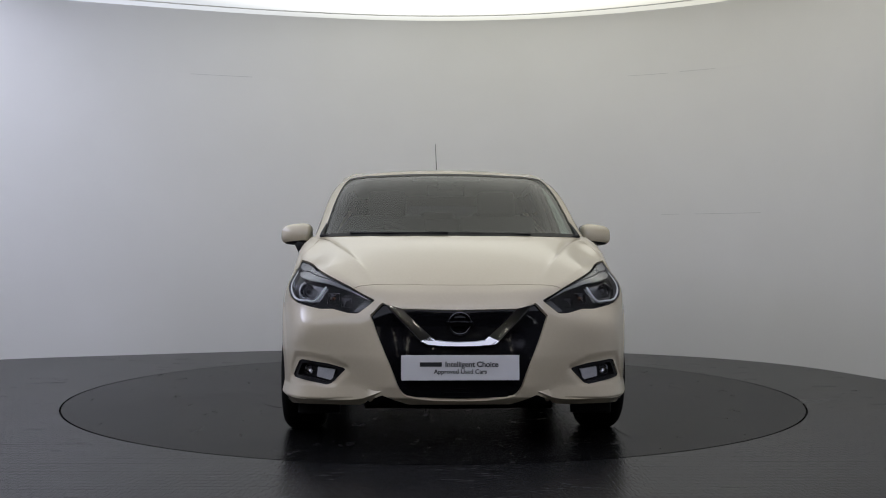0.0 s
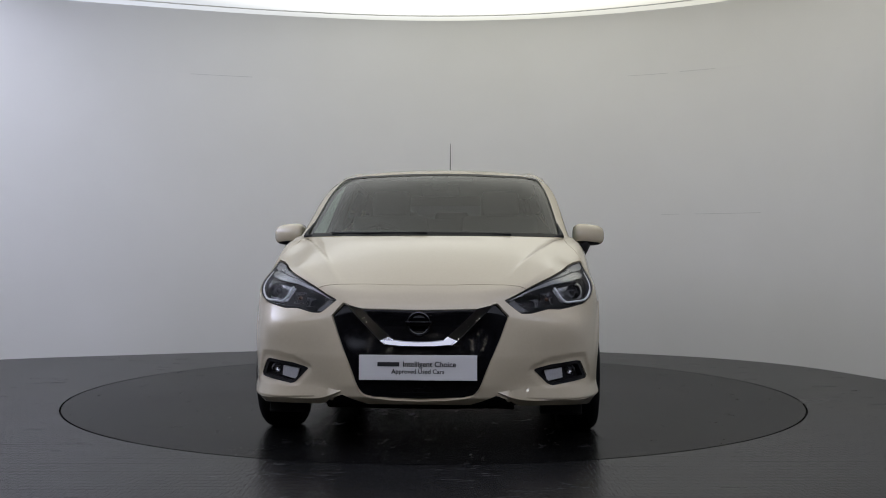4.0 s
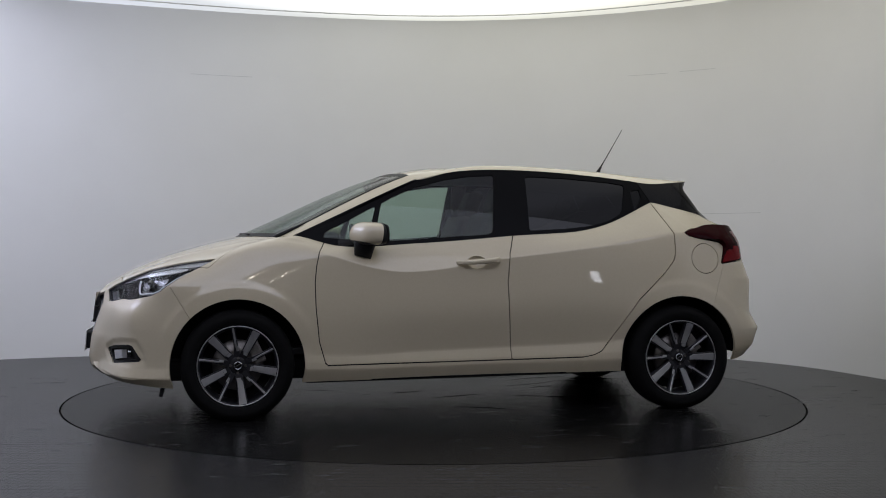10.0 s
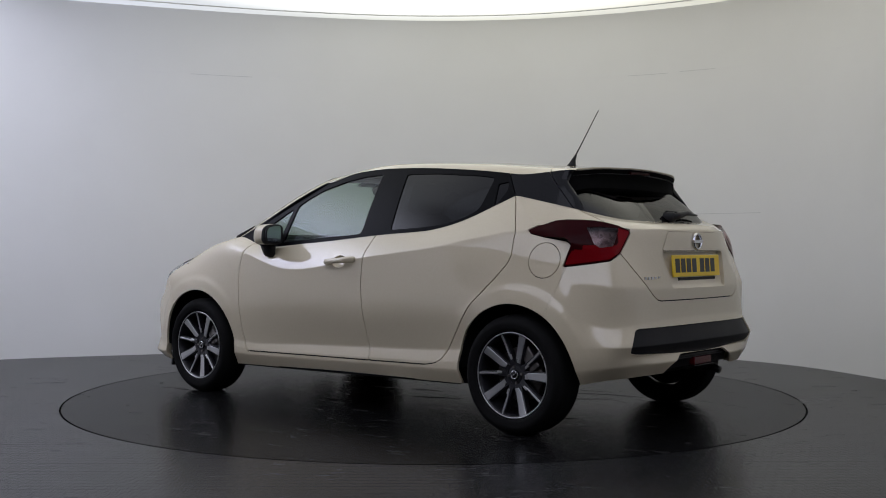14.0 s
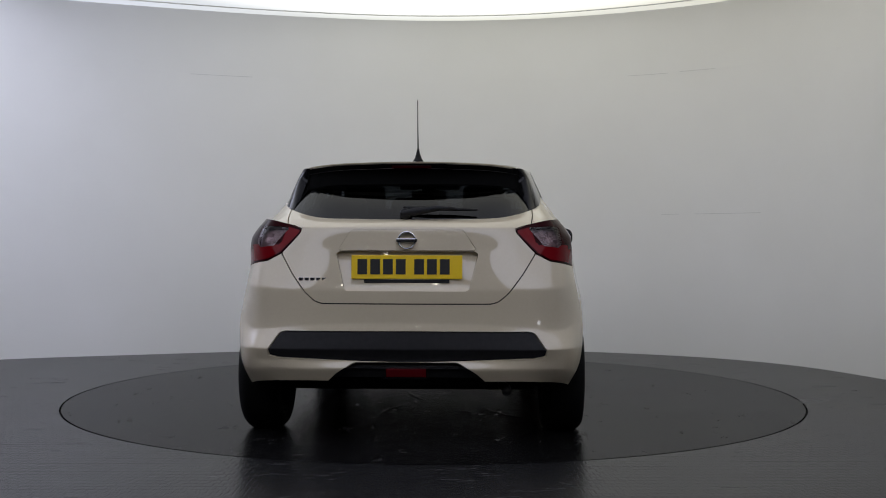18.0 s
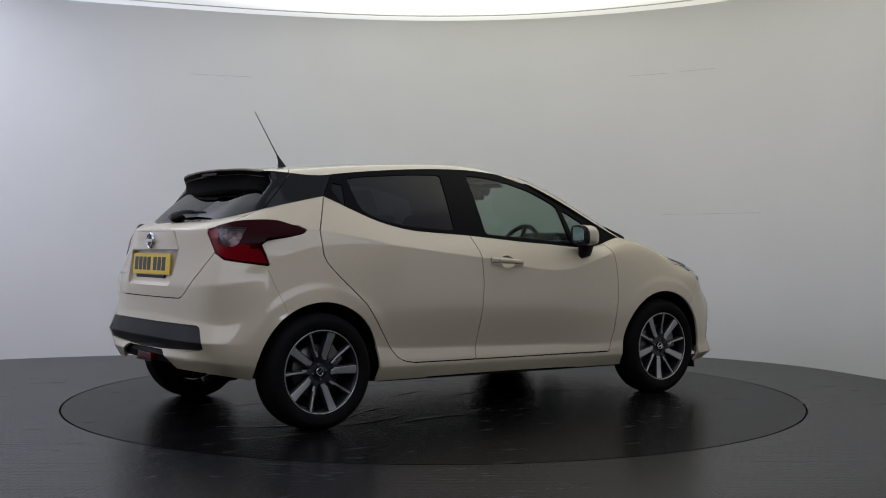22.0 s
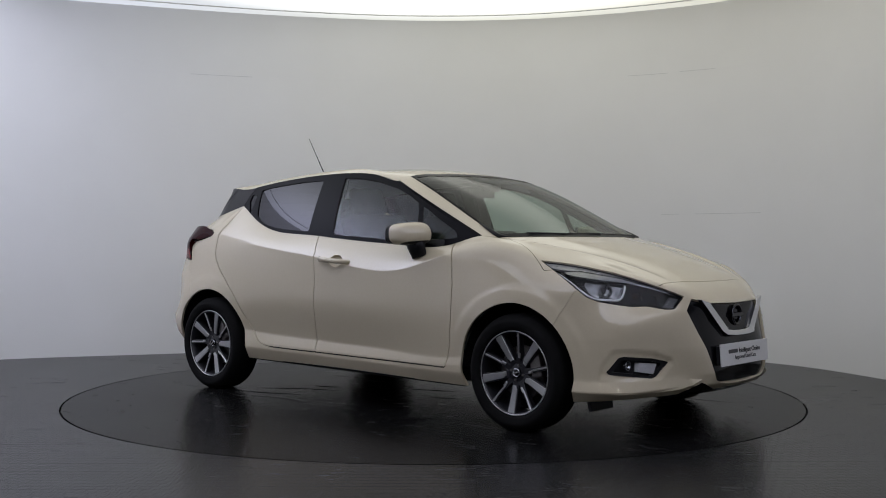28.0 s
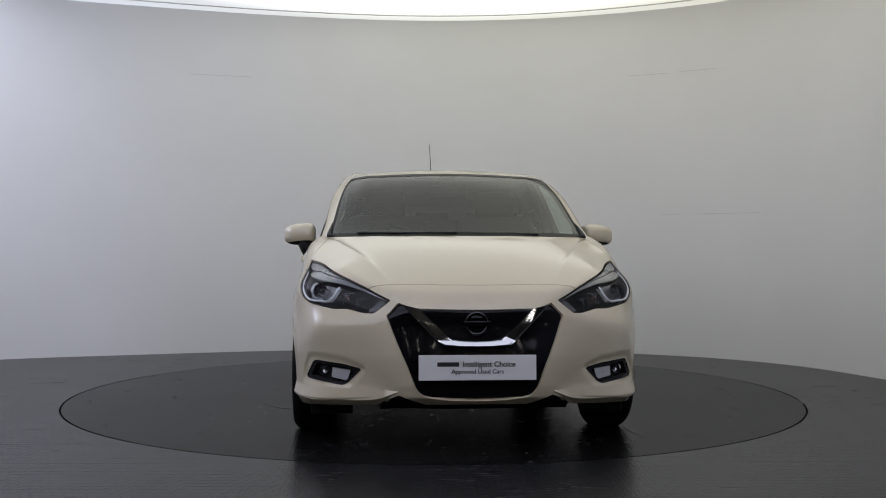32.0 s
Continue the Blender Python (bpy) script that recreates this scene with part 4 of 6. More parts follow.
    skin("diffuser", pieces["diffuser"], BLACK_PLASTIC, CAR, 0, rim=0.02, lift=-0.03, label="black lower rear bumper panel")

    # glasshouse
    skin("windscreen", patch(0, UC[4], top9, top10), GLASS_SCREEN, CAR, 0, rim=0.004, label="green-tinted windscreen")
    skin("windscreen_border", merge(patch(0, UC[4], top9, top9 + 1), patch(0, UC[4], top10 - 1, top10), patch(UC[4] - 3, UC[4], top9 + 1, top10 - 1)), FRAME_BLACK, CAR, 0, rim=0.0, lift=0.0015, label="black printed glass border")
    lining = merge(patch(0, UC[14], top10, VR[14]), patch(UC[14], UC[17], top11, VR[14]))
    skin("headliner", lining, HEADLINER, CAR, 0, rim=0.0, lift=-0.035, label="pale grey roof lining")
    for side in (1, -1):
        skin("pillar_trim", patch(UC[4], UC[5], top9, top10), DASH, CAR, side, rim=0.0, lift=-0.03, label="dark inner pillar trim")
    pillar = patch(UC[4], UC[5], top9, top10)
    skin_rail = merge(pillar, patch(UC[4], UC[14], top10, top11), patch(0, UC[4], top10, top11))
    roof = merge(skin_rail, patch(0, UC[17], top11, VR[14]))
    lid = lambda v: GATE_SEAM(v) + .10 * (v[:, 1] - .53) * (v[:, 2] > 1.3)
    wing, roof = keep(roof, grown(lid, -.0015)), without(roof, grown(lid, .0015))
    skin("roof", roof, PAINT, CAR, 0, rim=0.012)
    skin("spoiler", wing, PAINT, CAR, 0, rim=0.010, label="cream roof spoiler")
    rear_glass()
    band = patch(UC[5], UC[14], top9, top10)
    return pieces, band


PIECES, BAND = build_skin()

# side windows: glass cut out of the black band
WIN_FRONT = [(.522, .962), (.473, 1.180), (.40, 1.222), (.277, 1.275), (.10, 1.322), (-.05, 1.345), (-.19, 1.352), (-.150, 1.010)]
WIN_QUARTER_LIGHT = [(.80, .985), (.79, 1.02), (.67, 1.078), (.56, 1.14), (.505, 1.165), (.562, .972)]
WIN_REAR = [(-.37, 1.030), (-.378, 1.347), (-.60, 1.341), (-.90, 1.318), (-.985, 1.305), (-.99, 1.295), (-.979, 1.246), (-.957, 1.165), (-.938, 1.133), (-.905, 1.112), (-.85, 1.088), (-.78, 1.068), (-.70, 1.054), (-.58, 1.042)]
WIN_LAST = [(-1.025, 1.27), (-1.085, 1.280), (-1.092, 1.235), (-1.035, 1.14)]
# slanting rear edge of the door's window frame
DOOR_EDGE = right_of(-1.148, 1.204, -1.085, 1.31)
if DOOR_EDGE(np.array([[-1.3, 0, 1.25]]))[0] > 0:
    DOOR_AHEAD = DOOR_EDGE
    DOOR_EDGE = lambda v: -DOOR_AHEAD(v)


def side_glass():
    rest = BAND
    got = {}
    for name, poly in (("front", WIN_FRONT), ("vent", WIN_QUARTER_LIGHT), ("rear", WIN_REAR), ("last", WIN_LAST)):
        f = outline(poly, SIDE)
        got[name], rest = split(rest, f)
    panel = DOOR_EDGE
    for side in (1, -1):
        quarter, frame_piece = split(rest, grown(panel, -.002))
        frame_piece = without(frame_piece, grown(panel, .002))
        skin("window_frame", frame_piece, FRAME_BLACK, CAR, side, rim=0.012, lift=0.001, label="gloss black window surround")
        aft_piece, fore_piece = keep(quarter, grown(GATE_SEAM, -.002)), without(quarter, grown(GATE_SEAM, .002))
        skin("quarter_panel", fore_piece, BLACK_GLOSS, CAR, side, rim=0.012, lift=0.001, label="gloss black rear pillar panel")
        skin("spoiler_side", aft_piece, BLACK_GLOSS, CAR, side, rim=0.012, lift=0.001, label="gloss black side of the spoiler")
        skin("front_door_window", got["front"], GLASS_CLEAR, CAR, side, rim=0.003, lift=-0.004, label="green-tinted side window")
        skin("vent_window", got["vent"], GLASS_CLEAR, CAR, side, rim=0.003, lift=-0.004, label="small tinted corner window")
        skin("rear_door_window", got["rear"], GLASS_DARK, CAR, side, rim=0.003, lift=-0.004, label="dark privacy glass")
        skin("last_window", got["last"], BLACK_GLOSS, CAR, side, rim=0.003, lift=-0.005, label="small blind black corner panel")


side_glass()


def inner_shell():
    """Dark structure behind the skin, so that seams and openings show black."""
    low = without(patch(0, UC[17], VR[1], VR[9]), lambda v: arch_cut(v) - 0.02)
    v, n, f = low
    n = n / np.maximum(np.linalg.norm(n, axis=1), 1e-9)[:, None]
    skin("inner_structure", (v - n * 0.035, n, f), UNDER, CAR, 0, rim=0.0, label="black inner structure")
    # floor pan
    bm = box_bm((2.95, 1.44, 0.11), (0.22, 0, 0.262), 0.04)
    part("floor_pan", bm, UNDER, CAR, "black underbody")
    # wheel housings
    for x in (AXLE, -AXLE):
        for s in (1, -1):
            bm = bmesh.new()
            rings = []
            for y in (0.80, 0.56):
                rings.append([bm.verts.new((x + (ARCH + .012) * math.cos(a), s * y, HUB_Z + (ARCH + .012) * math.sin(a))) for a in np.linspace(0.02, math.pi - (0.06 if x < 0 else 0.0), 29)])
            for k in range(28):
                bm.faces.new((rings[0][k], rings[0][k + 1], rings[1][k + 1], rings[1][k]))
            bm.faces.new(rings[1])
            part("wheel_housing", bm, UNDER, CAR, "black wheel arch liner")


inner_shell()


# ---- wheels ----
def build_wheel():
    """Axis along y, outer face towards +y, origin at the hub."""
    w = new("wheel")
    R, r, half = 0.300, 0.216, 0.098
    prof = [(r - .004, -half + .012), (r + .012, -half), (R - .035, -half - .006), (R - .012, -half + .012), (R, -half + .032), (R + .0005, 0), (R, half - .032), (R - .012, half - .012), (R - .035, half + .005), (r + .03, half + .004), (r + .012, half - .001), (r + .002, half - .010), (r - .004, half - .014)]
    s = spline(prof, 3)
    part("tyre", lathe_bm([tuple(p) for p in s], 72), RUBBER, w, "black road tyre", True)
    part("rim_barrel", lathe_bm([(.214, .082), (.216, .086), (.2145, .089), (.209, .088), (.203, .080), (.198, .05), (.192, 0.0), (.196, -.07), (.205, -.09)], 72), ALLOY_DARK, w, "dark grey alloy barrel", True)
    part("rim_edge", lathe_bm([(.2155, .0855), (.2165, .0895), (.2135, .0912), (.2105, .0900), (.2100, .086)], 72), ALLOY, w, "bright machined rim edge", True)
    part("brake_disc", lathe_bm([(.06, .018), (.135, .018), (.137, .012), (.137, 0), (.06, 0)], 48), STEEL, w, "steel brake disc", True)
    part("backing", lathe_bm([(.0, -.02), (.19, -.02)], 32), UNDER, w)
    part("caliper", box_bm((.07, .07, .13), (-.115, .02, .02), .012), STEEL, w, "grey brake caliper")

    def bar(bm, rot, loops):
        """A bevelled bar through sections (radius, face, from, to), deep thick."""
        rings = []
        for r, y, z0, z1, deep in loops:
            ch = .0018
            rings.append([bm.verts.new(rot @ Vector(p)) for p in ((r, y - deep, z0), (r, y - ch, z0), (r, y, z0 + ch), (r, y, z1 - ch), (r, y - ch, z1), (r, y - deep, z1))])
        for a, b in zip(rings, rings[1:]):
            for i in range(6):
                j = (i + 1) % 6
                bm.faces.new((a[i], a[j], b[j], b[i]))
        bm.faces.new(rings[0][::-1])
        bm.faces.new(rings[-1])

    def spoke(angle, thick):
        """A dark spoke with a machined face that ends in a hook towards the hub."""
        rot = Matrix.Rotation(-angle, 4, "Y")
        rad, face = [.046, .080, .125, .170, .2085], [.064, .068, .073, .079, .0855]
        if thick:
            edge = [(-.013, .016), (-.0145, .0165), (-.016, .018), (-.018, .020), (-.021, .023)]
            hook = [(.066, .0675, -.004, .018, .005), (.082, .0690, -.010, .018, .005)]
        else:
            edge = [(-.010, .012), (-.004, .012), (-.001, .0085), (-.0025, .0075), (-.005, .0065)]
            hook = [(.078, .0683, .004, .016, .005), (.104, .0712, .001, .017, .005)]
        bm = bmesh.new()
        bar(bm, rot, [(r, y - .004, a - .006, b + .006, .034) for r, y, (a, b) in zip(rad, face, edge)])
        body = part("spoke", bm, ALLOY_DARK, w, "dark grey spoke")
        bm = bmesh.new()
        first = 1 if thick else 2
        run = [(max(r, .083), y, a, b, .006) for r, y, (a, b) in list(zip(rad, face, edge))[first:]]
        bar(bm, rot, run if thick else [(.101, .0707, -.001, .0085, .006)] + run)
        bar(bm, rot, hook)
        part("spoke_face", bm, ALLOY, w, "bright machined spoke face")

    for k in range(5):
        spoke(2 * math.pi * k / 5, True)
        spoke(2 * math.pi * (k + .5) / 5, False)
    part("hub", lathe_bm([(.0, .058), (.040, .058), (.056, .052), (.062, .035), (.064, 0)], 40), ALLOY_DARK, w, "dark hub", True)
    for k in range(4):
        a = 2 * math.pi * (k + .3) / 4
        part("wheel_nut", lathe_bm([(.0, .066), (.006, .066), (.008, .058), (.008, .045)], 10), STEEL, w).location = (.040 * math.cos(a), -.002, .040 * math.sin(a))
    part("centre_cap", lathe_bm([(.0, .068), (.020, .068), (.025, .064), (.026, .056)], 32), BLACK_GLOSS, w, "black centre cap", True)
    part("cap_ring", lathe_bm([(.0165, .0675), (.0175, .0700), (.0215, .0700), (.0225, .0675)], 32), CHROME, w, "chrome ring on the cap", True)
    part("cap_bar", box_bm((.046, .003, .008), (0, .0695, 0), .001), CHROME, w, "chrome bar on the cap")
    return w


def place_wheels():
    first = build_wheel()
    first.parent = CAR
    spots = [(AXLE, .756, 0, 0.454), (AXLE, -.756, 180, 0.218), (-AXLE, .758, 0, 0.646), (-AXLE, -.758, 180, 0.646)]
    for k, (x, y, turn, spin) in enumerate(spots):
        m = Matrix.Translation((x, y, HUB_Z)) @ pose(0, 0, 0, 0, 0, turn) @ Matrix.Rotation(spin, 4, "Y")
        if k == 0:
            first.matrix_basis = m
        else:
            copy_thing(first, m)


place_wheels()


# ---- details of the car ----
FLAT_V, FLAT_N = GRID.reshape(-1, 3), NORM.reshape(-1, 3)


def on_skin(axes, a, b, test, depth=0.0):
    """The point of the left skin that shows at (a, b) in a drawing, sunk by depth."""
    ok = np.where(test(FLAT_V))[0]
    d = np.linalg.norm(axes(FLAT_V[ok]) - np.array([a, b]), axis=1)
    near = ok[np.argsort(d)[:14]]
    # a plane through the nearest points of the skin
    q = axes(FLAT_V[near]) - np.array([a, b])
    w = np.exp(-(np.linalg.norm(q, axis=1) / 0.02) ** 2)[:, None] + 1e-3
    m = np.column_stack([np.ones(len(q)), q])
    p = np.linalg.lstsq(m * w, FLAT_V[near] * w, rcond=None)[0][0]
    n = (FLAT_N[near] * w).sum(axis=0)
    n /= np.linalg.norm(n)
    return Vector(p - n * depth), Vector(n)


def line_on(axes, pts, test, depth, per=5):
    s = spline(pts, per)
    return [on_skin(axes, a, b, test, depth)[0] for a, b in s]


def flip_y(bm):
    bmesh.ops.scale(bm, vec=(1, -1, 1), verts=bm.verts)
    bmesh.ops.reverse_faces(bm, faces=bm.faces)
    return bm


def both_sides(name, make, mat, parents, label="", smooth=False):
    """A part on the left thing and its mirror image on the right one."""
    for side, parent in zip((1, -1), parents):
        bm = make()
        if side == -1:
            flip_y(bm)
        part(name, bm, mat, parent, label, smooth)


NOSE = lambda v: (v[:, 0] > 1.25) & (v[:, 2] > .5) & (v[:, 2] < .95)
TAIL = lambda v: (v[:, 0] < -1.2) & (v[:, 2] > .7) & (v[:, 2] < 1.1)
FACE = lambda v: (v[:, 0] > 1.5) & (v[:, 2] < .75)


def headlamps():
    lens = [skin("headlamp", PIECES["headlamp"], LENS, CAR, s, rim=0.004, label="clear headlamp with dark inside and white light guides") for s in (1, -1)]
    v, n, f = PIECES["headlamp"]
    n = n / np.maximum(np.linalg.norm(n, axis=1), 1e-9)[:, None]
    for s, ob in zip((1, -1), lens):
        skin("lamp_housing", (v - n * 0.055, n, f), LAMP_DARK, ob, s, rim=-0.052, label="dark lamp housing")
    guide = [(1.160, .752), (1.145, .716), (1.115, .688), (1.03, .684), (.905, .694), (.832, .730), (.785, .765), (.725, .803), (.690, .820)]
    both_sides("light_guide", lambda: tube_bm(line_on(NOSE_CORNER, guide, NOSE, 0.012), [.0055] * 26 + [.0038, .0035, .0033, .0032] + [.003] * 11, 8), LAMP_WHITE, lens, "white light guide", True)
    # grey brow under the bonnet's edge, and the silvered blade below it that widens outwards
    blade = outline([(1.575, .689), (1.37, .735), (1.17, .768), (.89, .796), (.79, .808), (.74, .822), (.80, .826), (.88, .824), (1.133, .792), (1.36, .748)], NOSE_CORNER)
    band = outline([(.50, .95), (1.75, .74), (1.61, .686), (1.36, .7505), (1.133, .7945), (.88, .8265), (.80, .8285), (.72, .833), (.60, .852)], NOSE_CORNER)
    for s, ob in zip((1, -1), lens):
        skin("brow_strip", keep(PIECES["headlamp"], band), LAMP_BROW, ob, s, rim=.012, lift=-.010, label="grey upper brow")
        skin("silver_blade", keep(PIECES["headlamp"], blade), LAMP_SILVER, ob, s, rim=.014, lift=-.013, label="silvered blade under the brow")

    def aimed(bm, a, b, depth, roll=0.0):
        p, nn = on_skin(NOSE_CORNER, a, b, NOSE, depth)
        d = (nn + Vector((1.2, 0, 0))).normalized()
        turn = d.to_track_quat("Z", "Y").to_matrix().to_4x4() @ Matrix.Rotation(roll, 4, "Z")
        bmesh.ops.transform(bm, matrix=Matrix.Translation(p) @ turn, verts=bm.verts)
        return bm

    def bowl(a, b, r, depth, n):
        return aimed(lathe_bm([(.002, 0), (r * .45, .004), (r * .8, .016), (r, .036)], n, "Z"), a, b, depth)

    def ball(a, b, r, depth):
        p, nn = on_skin(NOSE_CORNER, a, b, NOSE, depth)
        bm = bmesh.new()
        bmesh.ops.create_uvsphere(bm, u_segments=20, v_segments=12, radius=r)
        bmesh.ops.translate(bm, vec=p, verts=bm.verts)
        return bm

    def cell(a, b, w, h, depth):
        """A stepped square reflector, open to the front."""
        bm = bmesh.new()
        loops = []
        for f, z in ((1, .022), (.88, .018), (.80, .004), (.45, -.004), (.40, -.012)):
            loops.append([bm.verts.new((x * w * f, y * h * f, z)) for x, y in ((-1, -1), (1, -1), (1, 1), (-1, 1))])
        for p, q in zip(loops, loops[1:]):
            for i in range(4):
                bm.faces.new((p[i], p[(i + 1) % 4], q[(i + 1) % 4], q[i]))
        bm.faces.new(loops[-1])
        return aimed(bm, a, b, depth)
    outer_cell = outline([(1.165, .752), (1.125, .687), (1.03, .683), (.925, .691), (.885, .735), (.868, .772), (.88, .792)], NOSE_CORNER)
    inner_cell = outline([(1.215, .746), (1.165, .668), (1.29, .664), (1.42, .652), (1.455, .700), (1.36, .722)], NOSE_CORNER)
    for s, ob in zip((1, -1), lens):
        skin("reflector", keep(PIECES["headlamp"], outer_cell), LAMP_FACETS, ob, s, rim=.02, lift=-.034, label="facetted silver main reflector")
        skin("reflector", keep(PIECES["headlamp"], inner_cell), LAMP_FACETS_DARK, ob, s, rim=.02, lift=-.040, label="smoked facetted inner reflector")
    both_sides("reflector_bowl", lambda: bowl(1.00, .738, .036, .040, 12), LAMP_BRIGHT, lens, "silvered bowl", False)
    both_sides("projector_lens", lambda: ball(1.00, .738, .019, .032), PROJECTOR, lens, "dark glass projector lens", True)
    both_sides("reflector", lambda: cell(1.235, .706, .030, .027, .040), LAMP_CLEAR, lens, "stepped silvered reflector", False)
    both_sides("bulb", lambda: ball(1.235, .706, .009, .030), AMBER, lens, "amber indicator bulb", True)
    both_sides("reflector", lambda: cell(1.355, .688, .024, .022, .036), LAMP_CLEAR, lens, "small stepped reflector", False)

    def wedge():
        ring = [on_skin(NOSE_CORNER, a, b, NOSE, .022)[0] for a, b in ((1.435, .652), (1.49, .645), (1.555, .688), (1.50, .697))]
        return prism_bm(ring, (-.012, 0, 0), (0, 0, 0))
    both_sides("corner_reflector", wedge, LAMP_GREY, lens, "grey corner reflector")


def tail_lamps():
    clear_poly = outline([(.90, 1.034), (1.0, 1.038), (1.140, 1.030), (1.080, .943), (.975, .935), (.935, .955)], TAIL_CORNER)
    tip = lambda v: TAIL_CORNER(v)[:, 0] - .86
    top_band = lambda v: 1.038 - v[:, 2]
    inside = lambda v: outline(TAILLAMP, TAIL_CORNER)(v) + .009
    # the lamp swells out of the body towards the corner of the car
    v, n, f = PIECES["tail"]
    n = n / np.maximum(np.linalg.norm(n, axis=1), 1e-9)[:, None]
    a = TAIL_CORNER(v)[:, 0]
    swell = .034 * smooth01((a - .56) / .26) * smooth01((1.24 - a) / .30) * smooth01((v[:, 2] - .85) / .13)
    tail = (v + n * swell[:, None], n, f)
    whole, border = split(tail, inside)
    clear, rest = split(whole, clear_poly)
    dark, rest = split(rest, lambda v: np.minimum(np.where(v[:, 2] > .925, tip(v), .05), np.where(TAIL_CORNER(v)[:, 0] < 1.12, .948 - v[:, 2], .05)))
    brow, red = split(rest, top_band)
    for s in (1, -1):
        lamp = skin("tail_lamp", red, RED_LENS, CAR, s, rim=0.02, label="red boomerang tail lamp with a clear middle")
        skin("lamp_border", border, RED_DARK, lamp, s, rim=0.05, label="dark red lamp border")
        skin("upper_lens", brow, RED_DARK, lamp, s, rim=0.01, lift=0.003, label="dark red upper lens")
        skin("front_tip", dark, RED_DARK, lamp, s, rim=0.02, lift=0.001, label="smoked front tip")
        skin("clear_lens", clear, LENS_SMOKE, lamp, s, rim=0.003, label="clear indicator lens")
        v, n, f = clear
        n = n / np.maximum(np.linalg.norm(n, axis=1), 1e-9)[:, None]
        skin("silvered_back", (v - n * 0.03, n, f), LAMP_PRESSED, lamp, s, rim=-0.03, label="silvered reflector behind the lens")
        p, nn = on_skin(TAIL_CORNER, .98, .985, TAIL, .016)
        bm = bmesh.new()
        bmesh.ops.create_uvsphere(bm, u_segments=16, v_segments=10, radius=.012)
        bmesh.ops.translate(bm, vec=(p.x, s * p.y, p.z), verts=bm.verts)
        part("bulb", bm, LAMP_SILVER, lamp, "silvered indicator bulb", True)


headlamps()
tail_lamps()


def text_part(words, size, mat, parent, origin, right, up, label):
    """Lettering as a thin mesh on a board, centred on origin."""
    data = bpy.data.curves.new("lettering", "FONT")
    data.body, data.size, data.extrude, data.offset, data.align_x, data.align_y = words, size, 0.0006, 0.0004 if "thin" in label else 0.0008, "CENTER", "CENTER"
    tmp = bpy.data.objects.new("lettering", data)
    scene.collection.objects.link(tmp)
    bpy.context.view_layer.update()
    me = bpy.data.meshes.new_from_object(tmp.evaluated_get(bpy.context.evaluated_depsgraph_get()))
    bpy.data.objects.remove(tmp)
    r, u = Vector(right), Vector(up)
    m = Matrix((r, u, r.cross(u))).transposed().to_4x4()
    m.translation = origin
    me.transform(m)
    me.materials.clear()
    me.materials.append(mat)
    ob = new("lettering", me)
    ob.parent = parent
    tagged(ob, label)


